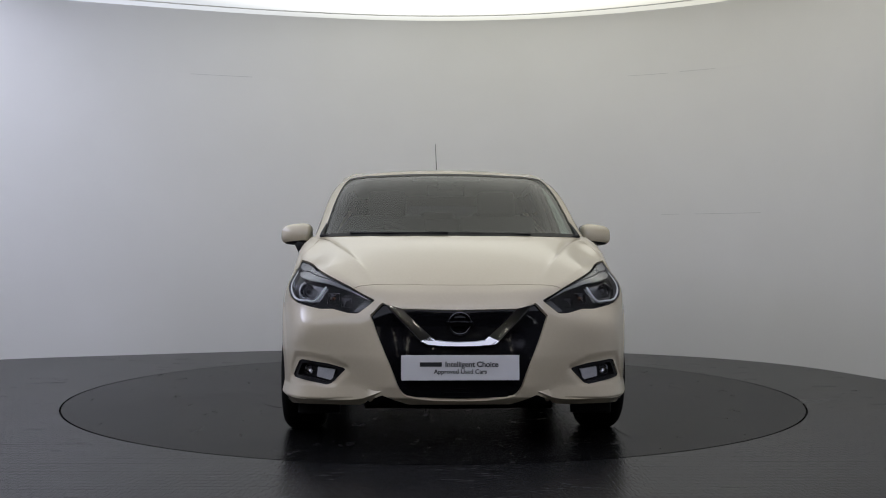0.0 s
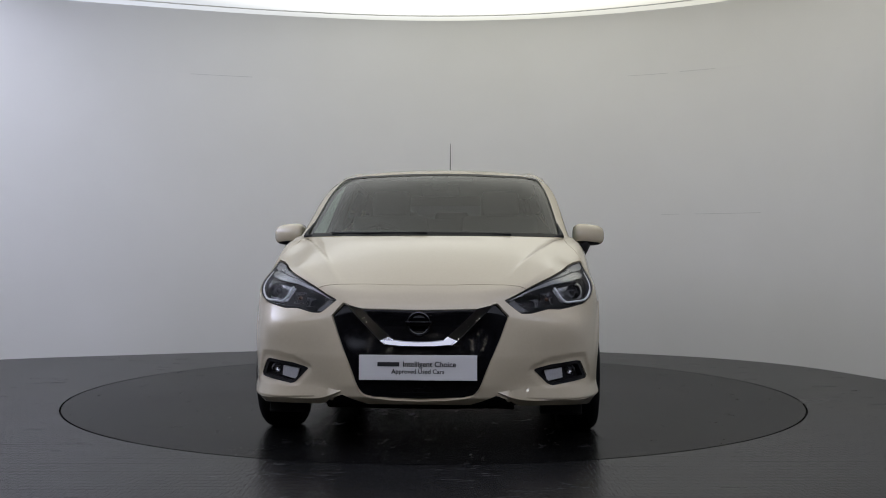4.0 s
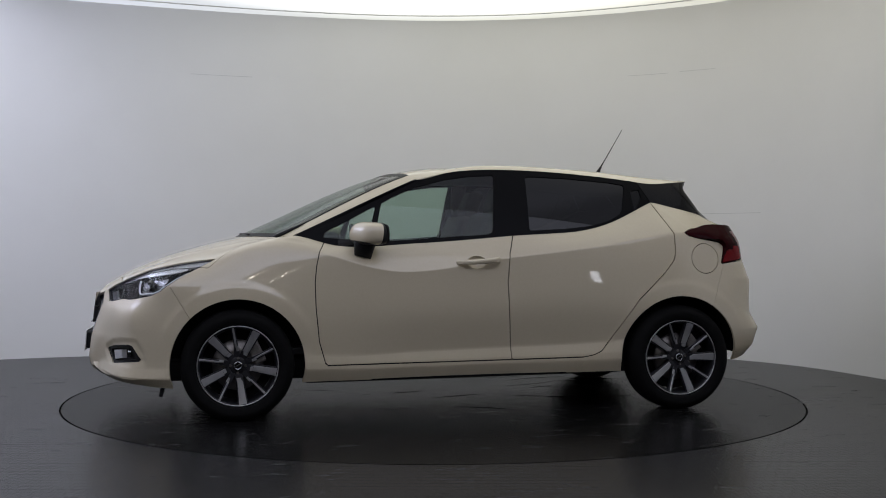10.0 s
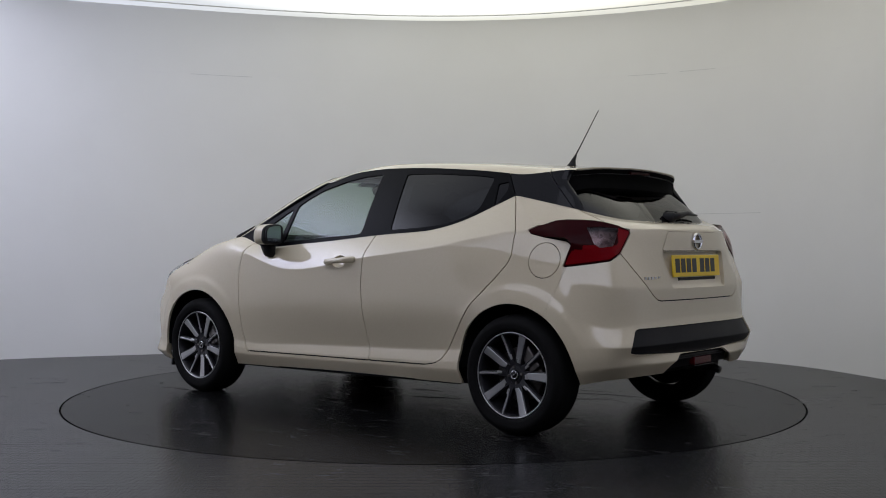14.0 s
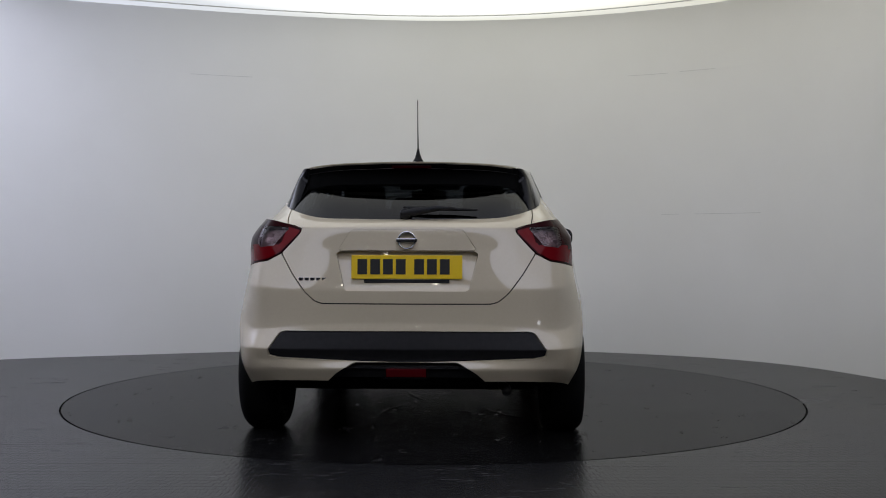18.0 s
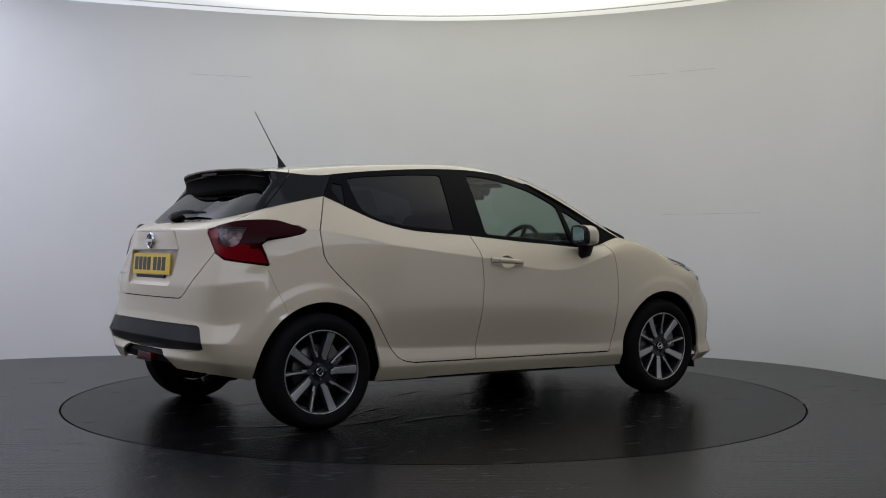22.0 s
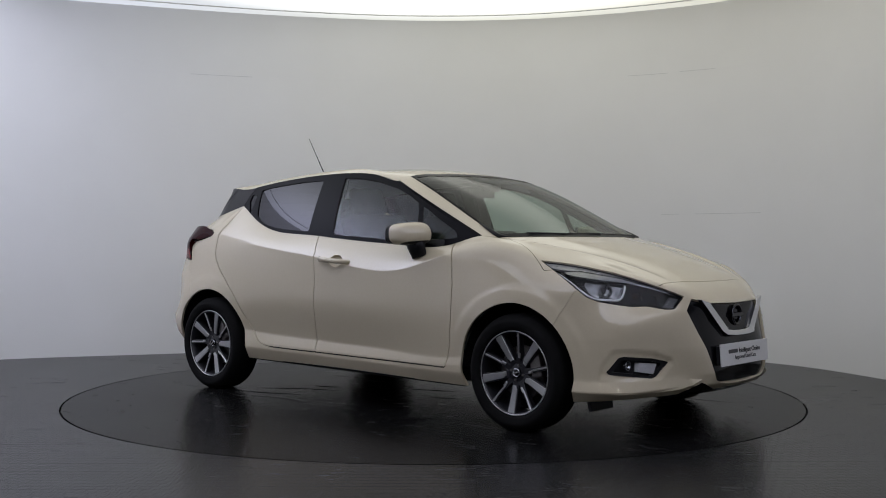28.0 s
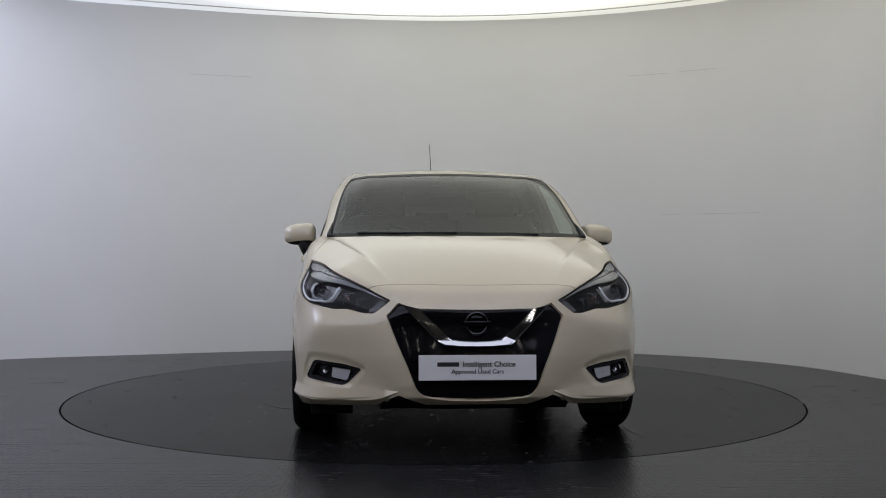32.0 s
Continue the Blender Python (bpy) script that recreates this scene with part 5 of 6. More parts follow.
def nose():
    # bright V over the grille, built as a bevelled moulding that follows the nose
    inner = [(.262, .660), (.198, .598), (.130, .536), (.112, .521), (.06, .515), (0, .514)]
    outer = [(.338, .679), (.262, .600), (.178, .515), (.150, .497), (.08, .491), (0, .490)]

    def x_at(y, z):
        return 2.058 - .18 * y * y + (.66 - z) * .13
    rows = []
    for (a, b), (c, d) in zip(inner, outer):
        pts = []
        bend = 1.0 if a < .12 else .2
        for s, lift in ((0, -.016), (0, .000), (.15, .004), (.8, .013), (.95, .012), (1, .004), (1, -.016)):
            y, z = a + s * (c - a), b + s * (d - b)
            pts.append((x_at(y, z) + (lift if lift < 0 else .004 + bend * lift), y, z))
        rows.append(pts)
    rows = rows + [[(x, -y, z) for x, y, z in r] for r in rows[-2::-1]]
    bm = bmesh.new()
    loops = [[bm.verts.new(p) for p in r] for r in rows]
    for a, b in zip(loops, loops[1:]):
        for i in range(6):
            bm.faces.new((a[i], a[i + 1], b[i + 1], b[i]))
    for e in (loops[0], loops[-1]):
        bm.faces.new(e)
    part("grille_moulding", bm, CHROME, CAR, "bright chrome V-shaped moulding")
    # recessed grille with thin bars
    grille = tagged(new("grille"), "black grille with thin cross bars")
    grille.parent = CAR
    part("mesh_panel", prism_bm([(2.020, y, z) for y, z in ((-.27, .655), (.27, .655), (.12, .52), (-.12, .52))], (-.01, 0, 0), (0, 0, 0)), BLACK_PLASTIC, grille)
    for k in range(7):
        z = .535 + k * .0175
        half = .115 + (z - .52) * 1.05
        part("bar", box_bm((.012, 2 * half, .004), (2.034 + (.6 - z) * .1, 0, z), .001, 1), BLACK_GLOSS, grille)
    for k in range(-6, 7):
        h = .13 if abs(k) < 4 else .07
        part("upright", box_bm((.008, .003, h), (2.030, k * .036, .655 - h / 2), .0008, 1), BLACK_PLASTIC, grille)
    # round badge, a plain ring with a cross bar
    badge = tagged(new("front_badge"), "chrome ring badge with a cross bar")
    badge.parent = CAR
    bm = lathe_bm([(.040, 2.060), (.044, 2.069), (.050, 2.071), (.055, 2.066), (.056, 2.058), (.040, 2.058)], 40, "X")
    bmesh.ops.translate(bm, vec=(0, 0, .593), verts=bm.verts)
    part("ring", bm, DARK_CHROME, badge, "", True)
    part("badge_bar", box_bm((.010, .122, .021), (2.067, 0, .593), .003), DARK_CHROME, badge)
    part("badge_back", box_bm((.02, .09, .09), (2.048, 0, .593), .02), BLACK_GLOSS, badge)
    # lower grille bars
    low = tagged(new("lower_grille"), "black lower air intake")
    low.parent = CAR
    for k in range(4):
        z = .266 + k * .019
        part("bar", box_bm((.014, .44 + k * .03, .004), (2.070, 0, z), .001, 1), HOLLOW_BLACK, low)
    # lip under the bumper
    half = [(1.955, .43, .214), (1.985, .36, .220), (2.005, .29, .223), (2.020, .17, .222), (2.026, .05, .222)]
    s = [(x, -y, z) for x, y, z in half] + half[::-1]
    bm = bmesh.new()
    loops = []
    for x, y, z in s:
        loops.append([bm.verts.new(p) for p in ((x + .012, y, z + .022), (x + .020, y, z + .002), (x - .03, y, z - .022), (x - .12, y, z - .026), (x - .12, y, z + .03), (x, y, z + .034))])
    for a, b in zip(loops, loops[1:]):
        for i in range(6):
            bm.faces.new((a[i], a[(i + 1) % 6], b[(i + 1) % 6], b[i]))
    bm.faces.new(loops[0][::-1])
    bm.faces.new(loops[-1])
    part("front_lip", bm, BLACK_GLOSS, CAR, "gloss black lower lip")

    # display board in place of the number plate
    board = tagged(new("front_plate"), "white dealer board with two lines of lettering")
    board.parent = CAR
    tilt = pose(0, 0, 0, 0, -4, 0)
    at = Matrix.Translation((2.108, 0, .400)) @ tilt
    bm = box_bm((.006, .528, .112), (0, 0, 0), .002)
    bmesh.ops.transform(bm, matrix=at, verts=bm.verts)
    part("board", bm, PLATE_WHITE, board, "white board")
    bm = box_bm((.03, .50, .09), (-.018, 0, 0), .004)
    bmesh.ops.transform(bm, matrix=at, verts=bm.verts)
    part("holder", bm, BLACK_PLASTIC, board, "black plate holder")
    r, u = at.to_3x3() @ Vector((0, 1, 0)), at.to_3x3() @ Vector((0, 0, 1))
    front = at @ Vector((.0036, 0, 0))
    text_part("Intelligent Choice", .0335, INK, board, front + r * .051 + u * .014, r, u, "black lettering")
    text_part("Approved Used Cars", .0275, INK, board, front - u * .018, r, u, "thin black lettering")
    bm = box_bm((.0014, .098, .019), (.0036, -.132, .0145), 0)
    bmesh.ops.transform(bm, matrix=at, verts=bm.verts)
    part("name_bar", bm, INK, board, "black bar in place of a name")


DARK_CHROME = plain("smoked_chrome", (0.07, 0.07, 0.075), 0.12, 1.0)
nose()


def bumper_blades():
    """A crisp wing along the lower corner of the front bumper, from a tip beside the grille back to the wheel."""
    upper = spline([(2.050, .352, .290), (2.006, .44, .301), (1.925, .60, .297), (1.834, .738, .286), (1.730, .798, .281), (1.632, .826, .279)], 8)
    crest = spline([(2.056, .358, .285), (2.022, .450, .250), (1.947, .612, .236), (1.857, .751, .230), (1.750, .809, .229), (1.636, .834, .229)], 8)
    run = np.gradient(crest, axis=0)
    run /= np.hypot(run[:, 0], run[:, 1])[:, None]
    inwards = np.column_stack([-run[:, 1], run[:, 0], np.zeros(len(run))])
    inwards[inwards[:, 1] > 0] *= -1
    # the last points turn in with the wheel opening
    inwards[-6:, 0] = np.maximum(inwards[-6:, 0], -.1)
    crest[6:] += .011 * inwards[6:]
    low = crest + .030 * inwards + np.array([0, 0, -.026])
    back = upper + .034 * inwards + np.array([0, 0, .004])
    m = len(upper)
    strips = [(back, upper), (upper, crest), (crest, low), (low, low + .06 * inwards + np.array([0, 0, .01]))]
    for side in (1, -1):
        verts, faces = [], []
        for a, b in strips:
            n = len(verts)
            verts += [(x, side * y, z) for x, y, z in np.vstack([a, b])]
            faces += [(n + k, n + k + 1, n + m + k + 1, n + m + k)[::side] for k in range(m - 1)]
        end = len(verts)
        verts += [(x, side * y, z) for x, y, z in (back[-1], upper[-1], crest[-1], low[-1])]
        faces.append((end, end + 1, end + 2, end + 3)[::side])
        mesh_ob("bumper_blade", verts, faces, PAINT, CAR, "cream wing on the bumper's lower corner")


bumper_blades()


def fog_lamps():
    fog = [tagged(new("fog_lamp"), "fog lamp and indicator in a black bezel") for _ in range(2)]
    for s, ob in zip((1, -1), fog):
        ob.parent = CAR
        v, n, f = PIECES["fog"]
        n = n / np.maximum(np.linalg.norm(n, axis=1), 1e-9)[:, None]
        skin("bezel", (v - n * .034, n, f), BLACK_PLASTIC, ob, s, rim=-.036, label="black bezel")
        lip = keep(PIECES["fog"], lambda q: -outline(FOG, FRONT)(q) - .014)
        skin("bezel_rim", lip, BLACK_PLASTIC, ob, s, rim=.03, lift=-.004, label="black bezel rim")

    def block(y0, y1, z0, z1, slant, depth):
        ring = []
        for y, z in ((y0, z0), (y1, z0 + .012), (y1 + slant * .3, z1 + .008), (y0 + slant, z1)):
            ring.append(on_skin(FRONT, y, z, FACE, depth)[0])
        return prism_bm(ring, (-.02, 0, 0), (.006, 0, 0))
    both_sides("indicator", lambda: block(.590, .664, .324, .372, -.016, .016), LAMP_PALE, fog, "clear white indicator block")

    def round_lamp(y, z, r):
        p, nn = on_skin(FRONT, y, z, FACE, .03)
        bm = lathe_bm([(.001, .0), (r * .6, .004), (r, .016), (r * 1.15, .016), (r * 1.15, 0)], 24, "X")
        bmesh.ops.translate(bm, vec=p, verts=bm.verts)
        return bm
    both_sides("lamp", lambda: round_lamp(.712, .366, .021), LAMP_CLEAR, fog, "round fog lamp", False)


fog_lamps()


def mirrors():
    for s in (1, -1):
        m = tagged(new("door_mirror"), "cream door mirror on a black foot")
        m.parent = CAR

        def shell(cuts):
            """The rounded housing, kept on the far side of each cut (point, direction)."""
            bm = bmesh.new()
            bmesh.ops.create_uvsphere(bm, u_segments=40, v_segments=24, radius=1)
            for v in bm.verts:
                x, y, z = v.co
                e = lambda a: math.copysign(abs(a) ** 0.62, a)
                x, y, z = e(x), e(y), e(z)
                # deep at the inner end, slimmer outside, flat at the back
                f = 1 - .16 * (y + 1) / 2
                if x < -.55:
                    x = -.55 - (x + .55) * .08
                v.co = (.552 + .115 * x * (1 - .22 * max(0, z)) * (1 - (.42 * (y + 1) / 2 if x > 0 else .12)) - .024 * y, .876 + .093 * y, 1.009 + .068 * z * f - .004 * y)
            for at, way in cuts:
                bmesh.ops.bisect_plane(bm, geom=bm.verts[:] + bm.edges[:] + bm.faces[:], plane_co=at, plane_no=way, clear_inner=True)
            if s == -1:
                flip_y(bm)
            return bm
        low, back = ((.575, .87, .955), (-.25, -.05, 1)), ((.522, .876, 1.0), (1, .26, .10))
        flipped = lambda c: (c[0], tuple(-q for q in c[1]))
        part("housing", shell([low, back]), PAINT, m, "cream mirror cap", True)
        part("back_housing", shell([low, flipped(back)]), BLACK_PLASTIC, m, "black back of the mirror housing", True)
        part("lower_housing", shell([flipped(low)]), BLACK_PLASTIC, m, "black lower housing", True)

        def plate(x, thick, half_y, half_z):
            ring = []
            for w in np.linspace(0, 2 * math.pi, 37)[:-1]:
                e = lambda q: math.copysign(abs(q) ** 0.55, q)
                y, z = e(math.cos(w)), e(math.sin(w))
                ring.append((x - .024 * y, .874 + half_y * y, 1.009 + half_z * z * (1 - .08 * (y + 1)) - .004 * y))
            bm = prism_bm(ring, (0, 0, 0), (thick, 0, 0))
            return flip_y(bm) if s == -1 else bm
        part("glass_rim", plate(.4885, .008, .088, .062), BLACK_PLASTIC, m, "black rim round the mirror glass")
        part("mirror_glass", plate(.4865, .004, .079, .054), MIRROR_GLASS, m, "mirror glass")
        path = [(.585, .848, .962), (.588, .838, .922), (.592, .822, .880)]
        bm = bmesh.new()
        loops = []
        for (x, y, z), (a, b) in zip(path, ((.062, .045), (.052, .036), (.046, .030))):
            loops.append([bm.verts.new((x + a * math.cos(w), y + b * math.sin(w), z + .25 * a * math.cos(w))) for w in np.linspace(0, 2 * math.pi, 17)[:-1]])
        for p, q in zip(loops, loops[1:]):
            for i in range(16):
                bm.faces.new((p[i], p[(i + 1) % 16], q[(i + 1) % 16], q[i]))
        bm.faces.new(loops[-1])
        bm.faces.new(loops[0][::-1])
        if s == -1:
            flip_y(bm)
        part("foot", bm, BLACK_PLASTIC, m, "black mirror foot", True)


mirrors()


def handles():
    for s in (1, -1):
        h = tagged(new("door_handle"), "cream pull handle over a shallow cup")
        h.parent = CAR
        path = spline([(.072, .850, .848), (.045, .882, .850), (-.05, .897, .856), (-.145, .895, .864), (-.174, .866, .866)], 5)
        bm = bmesh.new()
        loops = []
        for i, (x, y, z) in enumerate(path):
            k = i / (len(path) - 1)
            hh = .011 + .007 * k
            if i in (0, len(path) - 1):
                hh *= .75
            loops.append([bm.verts.new((x, y + dy, z + dz)) for dy, dz in ((-.008, -hh * .8), (.003, -hh), (.008, -hh * .5), (.009, hh * .3), (.004, hh), (-.008, hh * .8))])
        for a, b in zip(loops, loops[1:]):
            for i in range(6):
                bm.faces.new((a[i], a[(i + 1) % 6], b[(i + 1) % 6], b[i]))
        bm.faces.new(loops[0][::-1])
        bm.faces.new(loops[-1])
        if s == -1:
            flip_y(bm)
        part("grip", bm, PAINT, h, "cream handle grip", True)
        # bowl behind the grip
        bm = bmesh.new()
        rings = []
        for f, deep in ((1.03, .001), (.96, .005), (.82, .017), (.55, .026), (.15, .030)):
            ring = []
            for w in np.linspace(0, 2 * math.pi, 33)[:-1]:
                px, pz = -.045 + .054 * f * math.cos(w), .853 + .036 * f * math.sin(w)
                sk = on_skin(SIDE, px, pz, lambda v: v[:, 1] > .7, deep)[0]
                ring.append(bm.verts.new((px, sk.y, pz)))
            rings.append(ring)
        for p, q in zip(rings, rings[1:]):
            for i in range(32):
                bm.faces.new((p[i], p[(i + 1) % 32], q[(i + 1) % 32], q[i]))
        bm.faces.new(rings[-1])
        if s == -1:
            flip_y(bm)
        part("cup", bm, PAINT, h, "hollow cup", True)
        if s == -1:
            bm = lathe_bm([(.001, .0), (.006, .0), (.007, -.004)], 16, "Y")
            bmesh.ops.scale(bm, vec=(1, -1, 1), verts=bm.verts)
            bmesh.ops.translate(bm, vec=(-.140, -.9045, .862), verts=bm.verts)
            part("keyhole", bm, BLACK_GLOSS, h, "black keyhole")


handles()


def tail_details():
    # badge
    badge = tagged(new("rear_badge"), "chrome ring badge with a cross bar")
    badge.parent = CAR
    bm = lathe_bm([(.034, -1.838), (.036, -1.847), (.040, -1.849), (.044, -1.844), (.045, -1.825), (.034, -1.825)], 40, "X")
    bmesh.ops.translate(bm, vec=(0, 0, .969), verts=bm.verts)
    part("ring", bm, CHROME, badge, "", True)
    part("badge_bar", box_bm((.010, .098, .017), (-1.845, 0, .969), .003), CHROME, badge)
    # yellow plate with plain bars
    plate = tagged(new("rear_plate"), "yellow number plate with black bars")
    plate.parent = CAR
    at = Matrix.Translation((-1.835, 0, .843)) @ pose(0, 0, 0, 0, 4, 0)

    def flat(name, size, centre, bevel, mat, label=""):
        bm = box_bm(size, centre, bevel, 1)
        bmesh.ops.transform(bm, matrix=at, verts=bm.verts)
        part(name, bm, mat, plate, label)
    flat("board", (.006, .520, .111), (0, 0, 0), .002, PLATE_YELLOW, "yellow board")
    flat("holder", (.018, .40, .10), (.011, 0, -.008), .003, PAINT, "cream backing")
    for k in range(7):
        y = .222 - k * .060 - (.026 if k > 3 else 0)
        flat("bar", (.0016, .046, .072), (-.0036, y - .014, .002), 0, INK)
    flat("foot_strip", (.012, .40, .016), (.002, 0, -.066), .002, BLACK_PLASTIC, "black opener strip")
    # name in chrome bars
    for k in range(5):
        y = .500 - k * .028
        p = Vector((-1.826 - .10 * (.444 - y), y, .786))
        part("name_bar", box_bm((.005, .021, .014), p, .001, 1), CHROME, CAR, "small chrome bar")
    # brake light under the spoiler lip, fog light in the bumper
    part("high_brake_light", box_bm((.02, .20, .016), (-1.492, 0, 1.336), .004), RED_DARK, CAR, "dark red high brake light")
    part("rear_fog_light", box_bm((.03, .190, .040), (-1.860, 0, .352), .006), FOG_RED, CAR, "red rear fog light")
    part("fog_light_frame", box_bm((.03, .225, .006), (-1.864, 0, .328), .002), BLACK_GLOSS, CAR, "black strip under the fog light")
    # rear wiper
    wiper = tagged(new("rear_wiper"), "black rear wiper")
    wiper.parent = CAR
    bm = lathe_bm([(.0, -1.722), (.020, -1.720), (.028, -1.708), (.030, -1.66)], 20, "X")
    bmesh.ops.translate(bm, vec=(0, .015, 1.098), verts=bm.verts)
    part("pivot", bm, BLACK_PLASTIC, wiper, "", True)
    part("arm", tube_bm([(-1.712, .03, 1.098), (-1.718, -.03, 1.106), (-1.705, -.14, 1.124), (-1.690, -.22, 1.122)], [.016, .020, .013, .008], 8), BLACK_PLASTIC, wiper, "", True)
    part("blade", tube_bm([(-1.672, .03, 1.128), (-1.676, -.12, 1.122), (-1.668, -.33, 1.116)], [.006, .010, .005], 8), BLACK_PLASTIC, wiper, "", True)
    # fins and struts under the tail
    part("rear_axle", tube_bm([(-1.28, -.62, .24), (-1.36, 0, .25), (-1.28, .62, .24)], .04, 10), UNDER, CAR, "black rear axle beam", True)
    part("silencer", box_bm((.22, .5, .09), (-1.58, -.15, .315), .04, 3), UNDER, CAR, "dark exhaust silencer")
    part("exhaust_pipe", tube_bm([(-1.55, -.45, .26), (-1.70, -.47, .262), (-1.74, -.47, .248)], .022, 12), ALLOY_DARK, CAR, "dark grey exhaust pipe", True)


tail_details()


def top_details():
    mast = tagged(new("antenna"), "thin black roof antenna leaning back")
    mast.parent = CAR
    part("mast", tube_bm([(-1.062, -.008, 1.435), (-1.12, -.010, 1.53), (-1.225, -.014, 1.705)], [.0045, .003, .002], 8), BLACK_PLASTIC, mast, "", True)
    part("foot", tube_bm([(-1.053, -.008, 1.398), (-1.056, -.008, 1.412), (-1.066, -.008, 1.440), (-1.080, -.009, 1.462)], [.030, .020, .010, .0055], 14), BLACK_PLASTIC, mast, "", True)
    # front wipers lying at the foot of the windscreen
    for a, b, c in (((1.195, .42, 1.004), (1.228, .12, 1.010), (1.232, -.12, 1.010)), ((1.236, -.02, 1.012), (1.205, -.34, 1.010), (1.13, -.54, 1.012))):
        w = tagged(new("front_wiper"), "black windscreen wiper at rest")
        w.parent = CAR
        part("arm", tube_bm([a, b, c], [.007, .0055, .004], 8), BLACK_PLASTIC, w, "", True)
        part("blade", tube_bm([(a[0] - .02, a[1], a[2] + .004), (b[0] - .02, b[1], b[2] + .003), (c[0] - .018, c[1], c[2] + .004)], .0032, 6), BLACK_PLASTIC, w, "", True)
    # black trims that climb from the cowl along the foot of each windscreen pillar
    for s in (1, -1):
        edge = [Vector(GRID[VR[9] + k, UC[4]] + .005 * NORM[VR[9] + k, UC[4]]) for k in range(5)]
        bm = tube_bm([edge[0] + Vector((.03, -.05, -.004))] + edge, [.004, .013, .012, .009, .006, .002], 8)
        if s == -1:
            flip_y(bm)
        part("screen_corner_trim", bm, BLACK_PLASTIC, CAR, "black trim at the windscreen's lower corner", True)
    # flaps ahead of the front wheels
    for s in (1, -1):
        part("air_flap", box_bm((.02, .20, .075), (1.66, s * .66, .168), .004, 1, pose(0, 0, 0, 0, -12, 0)), BLACK_PLASTIC, CAR, "black air flap before the wheel")
        part("sill_seam", tube_bm([(.895, s * .785, .204), (0, s * .790, .216), (-.89, s * .790, .229)], .012, 8), UNDER, CAR, "black sill seam")


top_details()


def door_foot_shade():
    """Dark strips that stand for the shade in the gap along the foot of the doors."""
    doors = lambda v: (v[:, 1] > .78) & (v[:, 2] < .5)
    for name, ends in (("front_door_gap_shade", ((.785, .2885), (-.250, .3015))), ("rear_door_gap_shade", ((-.262, .3015), (-.675, .3085)))):
        (x0, z0), (x1, z1) = ends
        for s in (1, -1):
            path = []
            for k in range(25):
                f = k / 24
                p = on_skin(SIDE, x0 + f * (x1 - x0), z0 + f * (z1 - z0), doors, .0005)[0]
                path.append((p.x, s * p.y, p.z))
            part(name, tube_bm(path, .0018, 6), UNDER, CAR, "dark strip for the shaded gap under the door")


door_foot_shade()


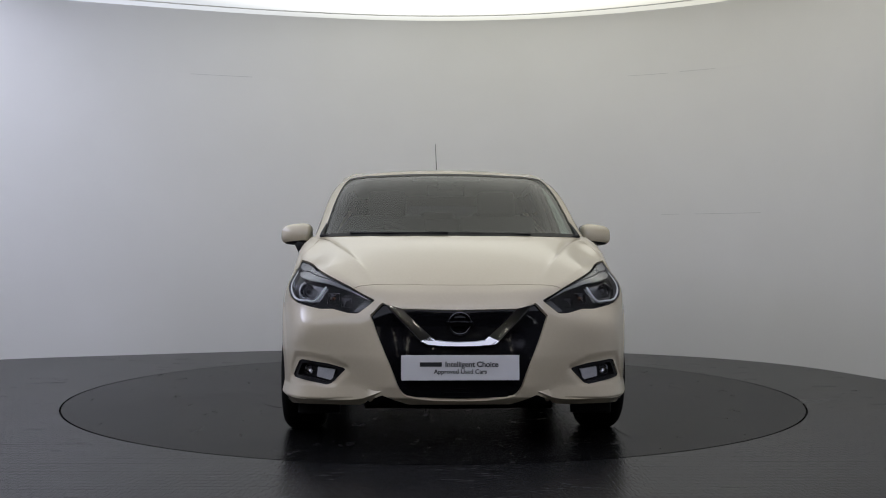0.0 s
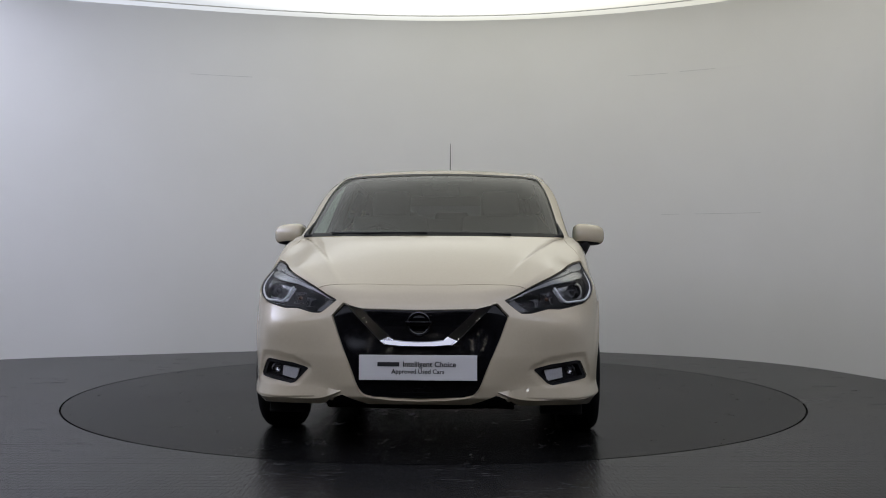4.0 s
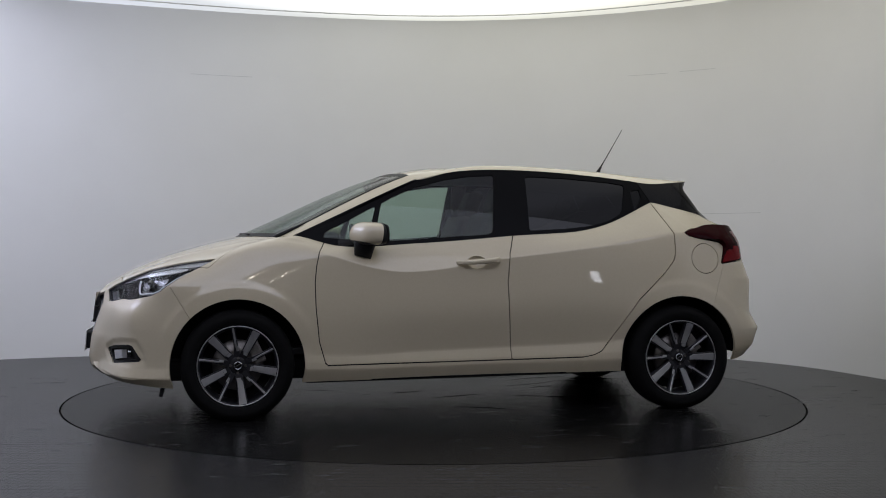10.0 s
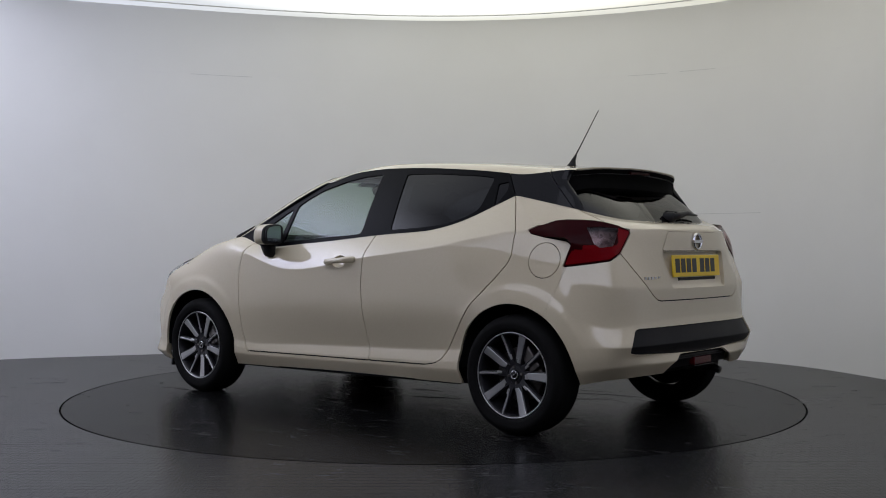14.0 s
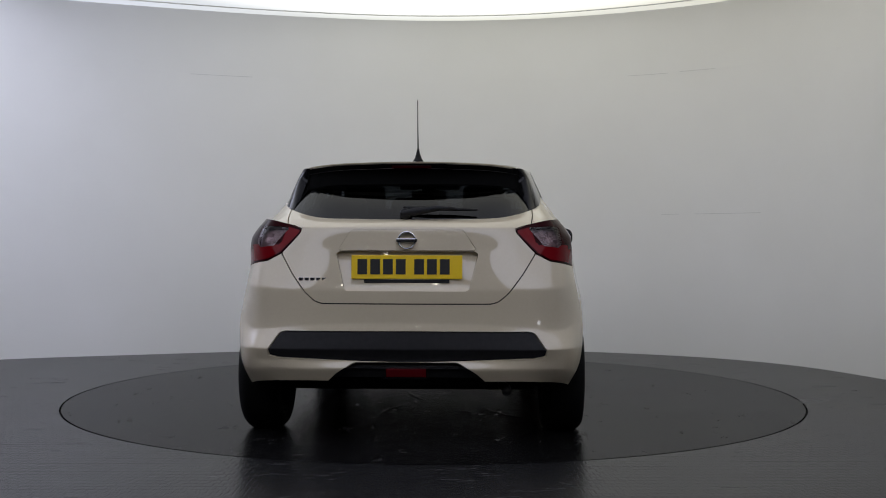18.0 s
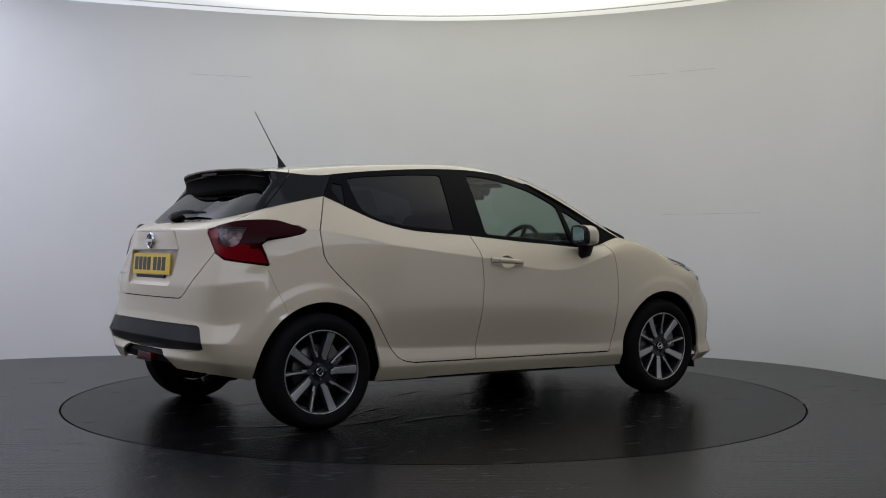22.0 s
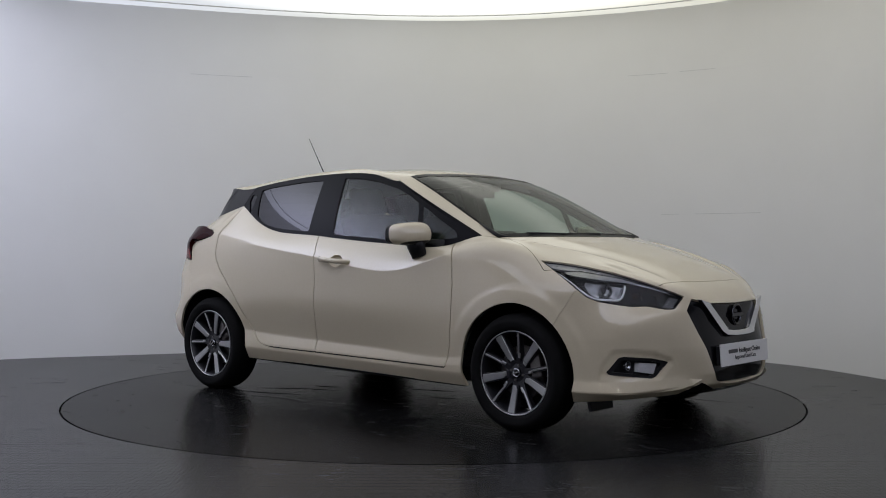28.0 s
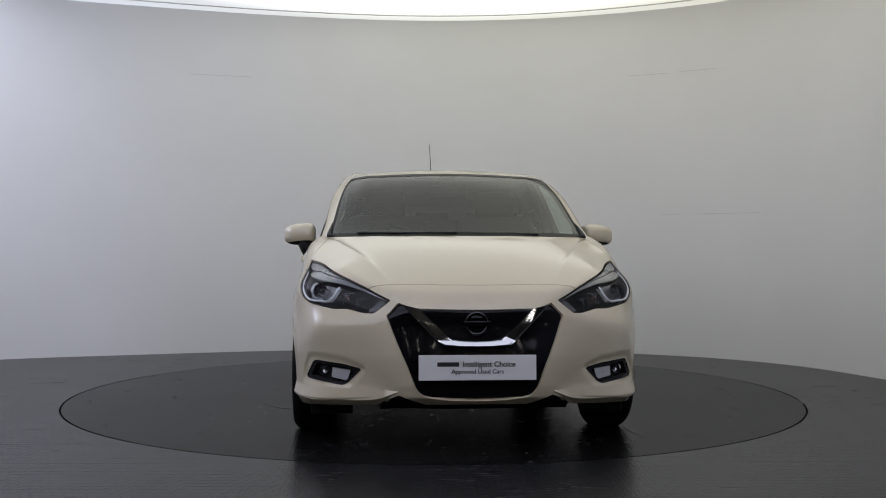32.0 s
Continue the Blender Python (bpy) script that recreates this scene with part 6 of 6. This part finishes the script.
def cabin():
    def seat(name, x, y, wide, label):
        st = tagged(new(name), label)
        st.parent = CAR
        lean = pose(0, 0, 0, 0, -20, 0)
        part("cushion", box_bm((.50, wide, .16), (x + .20, y, .52), .06, 4), SEAT_CLOTH, st, "", True)
        part("backrest", box_bm((.13, wide, .62), (x - .15, y, .84), .055, 4, lean), SEAT_CLOTH, st, "", True)
        heads, up = ([y], 1.215) if wide < .7 else ([y - .38, y, y + .38], 1.105)
        for q in heads:
            part("headrest", box_bm((.09, .25, .18), (x - .30, q, up), .042, 4, lean), SEAT_CLOTH, st, "", True)
            for dy in (-.05, .05):
                part("headrest_post", tube_bm([(x - .255, q + dy, up - .125), (x - .29, q + dy, up - .055)], .006, 8), CHROME, st)
    seat("front_seat", .02, .36, .50, "dark grey cloth front seat")
    seat("front_seat", .02, -.36, .50, "dark grey cloth front seat")
    seat("rear_bench", -.86, 0, 1.22, "dark grey cloth rear bench")
    # dashboard
    dash = tagged(new("dashboard"), "soft black dashboard")
    dash.parent = CAR
    part("top_pad", box_bm((.50, 1.14, .10), (.90, 0, .940), .045, 4, pose(0, 0, 0, 0, 5, 0)), DASH, dash, "", True)
    part("front_pad", box_bm((.16, 1.28, .34), (.72, 0, .80), .05, 3), DASH, dash, "", True)
    part("instrument_hood", box_bm((.18, .36, .09), (.70, -.36, .985), .035, 4), DASH, dash, "", True)
    # steering wheel on the right-hand side
    wheel = tagged(new("steering_wheel"), "black three-spoke steering wheel")
    wheel.parent = CAR
    at = Matrix.Translation((.44, -.36, .905)) @ pose(0, 0, 0, 0, -66, 0)
    ring = [at @ Vector((.18 * math.cos(w), .18 * math.sin(w), 0)) for w in np.linspace(0, 2 * math.pi, 41)]
    part("rim", tube_bm(ring, .015, 10), DASH, wheel, "", True)
    part("boss", box_bm((.13, .15, .05), (0, 0, 0), .02, 3, None), DASH, wheel, "", True).matrix_basis = at
    for w in (0, math.pi, -math.pi / 2):
        part("spoke", tube_bm([at @ Vector((.05 * math.sin(w + math.pi / 2), .05 * math.cos(w + math.pi / 2), 0)), at @ Vector((.175 * math.sin(w + math.pi / 2), .175 * math.cos(w + math.pi / 2), 0))], .014, 8), DASH, wheel)
    # mirror and sensor housing behind the windscreen
    mir = tagged(new("inside_mirror"), "black interior mirror")
    mir.parent = CAR
    part("stem", tube_bm([(.42, 0, 1.325), (.37, 0, 1.285)], .010, 8), DASH, mir)
    part("frame", box_bm((.03, .23, .068), (.36, 0, 1.275), .014, 3), DASH, mir, "", True)
    part("sensor_housing", box_bm((.16, .10, .05), (.40, 0, 1.325), .015, 2, pose(0, 0, 0, 0, 23, 0)), DASH, CAR, "black sensor housing behind the windscreen")
    part("shade_band", prism_bm([(.405, y, 1.352) for y in (-.2, .2)] + [(.46, .2, 1.328), (.46, -.2, 1.328)], (0, 0, -.004), (0, 0, 0)), DASH, CAR, "dark band at the head of the windscreen")
    for s in (1, -1):
        part("pillar_lining", box_bm((.10, .04, .40), (-.26, s * .66, 1.17), .015, 2, pose(0, 0, 0, -s * -20, 0, 0)), DASH, CAR, "dark inner pillar lining")
        part("door_lining", box_bm((1.75, .05, .42), (-.15, s * .745, .77), .02, 2), DASH, CAR, "dark inner door panel")
        part("sun_visor", box_bm((.15, .30, .012), (.22, s * .33, 1.355), .005, 2), HEADLINER, CAR, "folded pale sun visor")
    part("parcel_shelf", box_bm((.45, 1.05, .03), (-1.42, 0, 1.015), .01), DASH, CAR, "black parcel shelf")
    part("cabin_floor", box_bm((2.6, 1.40, .04), (-.3, 0, .36), .01), DASH, CAR, "black cabin floor")
    part("bulkhead", box_bm((.06, 1.35, .60), (1.10, 0, .66), .02), UNDER, CAR, "black bulkhead")


cabin()


# ---- small spotlights on the room's ceiling ----
def spotlights():
    first = tagged(new("ceiling_spotlight"), "small round spotlight set in the ceiling", "spotlight", "spotlights over the opening")
    part("ring", lathe_bm([(.076, -.012), (.100, -.012), (.104, 0), (.08, .0)], 24, "Z"), TRIM_WHITE, first)
    part("glass", lathe_bm([(.001, -.004), (.077, -.004)], 24, "Z"), SPOT_GLOW, first, "glowing spotlight glass")
    rng = random.Random(4)
    spots = [(-2.4 + 1.2 * k, -6.9) for k in range(5)] + [(-4.9 + 1.75 * k + .8 * (r % 2), y) for r, y in enumerate((-8.2, -9.6, -11.2, -13.2, -15.6, -18.6, -22.0)) for k in range(5)]
    for k, (x, y) in enumerate(spots):
        m = Matrix.Translation((x + rng.uniform(-.1, .1), y, WALL_HEIGHT - .004))
        if k == 0:
            first.matrix_basis = m
        else:
            copy_thing(first, m)


def light_panels(y, glow):
    first = tagged(new("ceiling_light_panel"), "flat cold-white light panel in a thin frame", "light panel", "light panels over the opening")
    part("frame", box_bm((1.44, 1.94, .03), (0, 0, .018), .006), TRIM_WHITE, first, "thin white frame")
    part("diffuser", box_bm((1.448, 1.946, .008), (0, 0, -.006), .002, 1), glow, first, "glowing diffuser")
    for k in range(6):
        m = pose(-4.42 + 1.45 * k, y, WALL_HEIGHT - .02)
        if k == 0:
            first.matrix_basis = m
        else:
            copy_thing(first, m)


def panel_material(name, light):
    """A lit diffuser with a faint unevenness."""
    m, n, l, p = material(name)
    p.inputs["Base Color"].default_value = p.inputs["Emission Color"].default_value = (0.80, 0.83, 1.0, 1)
    t, q = noise_tex(n, l, 1.2, 2), n.new("ShaderNodeMapRange")
    q.inputs["To Min"].default_value, q.inputs["To Max"].default_value = light * .9, light * 1.1
    l.new(t.outputs["Fac"], q.inputs["Value"])
    l.new(q.outputs[0], p.inputs["Emission Strength"])
    return m


light_panels(-3.425, panel_material("cold_panel_glow", PANEL_NEAR))
light_panels(-5.375, panel_material("bright_cold_panel_glow", PANEL_FAR))
SPOT_GLOW = plain("spotlight_glow", (1.0, 0.93, 0.82), 0.4, glow=26.0)
spotlights()


# ---- movement: the turntable carries the car round ----
RATE, START_ANGLE = -12.938, -88.31
CAR_OFFSET = Vector((0.0169, -0.0537, 0))


def heading(t):
    """Degrees: rests, speeds up over 2.2 s, turns evenly, slows towards the end."""
    begin, ramp_time = 2.672, 2.2
    brake = 30.42
    if t <= begin:
        return START_ANGLE
    if t < begin + ramp_time:
        return START_ANGLE + 0.5 * RATE / ramp_time * (t - begin) ** 2
    a = START_ANGLE + RATE * (t - begin - ramp_time / 2)
    if t > brake:
        a -= 0.5 * RATE / ramp_time * (t - brake) ** 2
    return a


def motions():
    times = [0.0, 2.0] + [2.5 + 0.25 * k for k in range(119)]
    rows_car, rows_disc = [], []
    for t in times:
        turn = pose(0, 0, 0, 0, 0, heading(t))
        rows_disc.append((t, turn))
        rows_car.append((t, turn @ Matrix.Translation(-CAR_OFFSET)))
    walk(TURNTABLE, rows_disc)
    walk(CAR, rows_car)


motions()
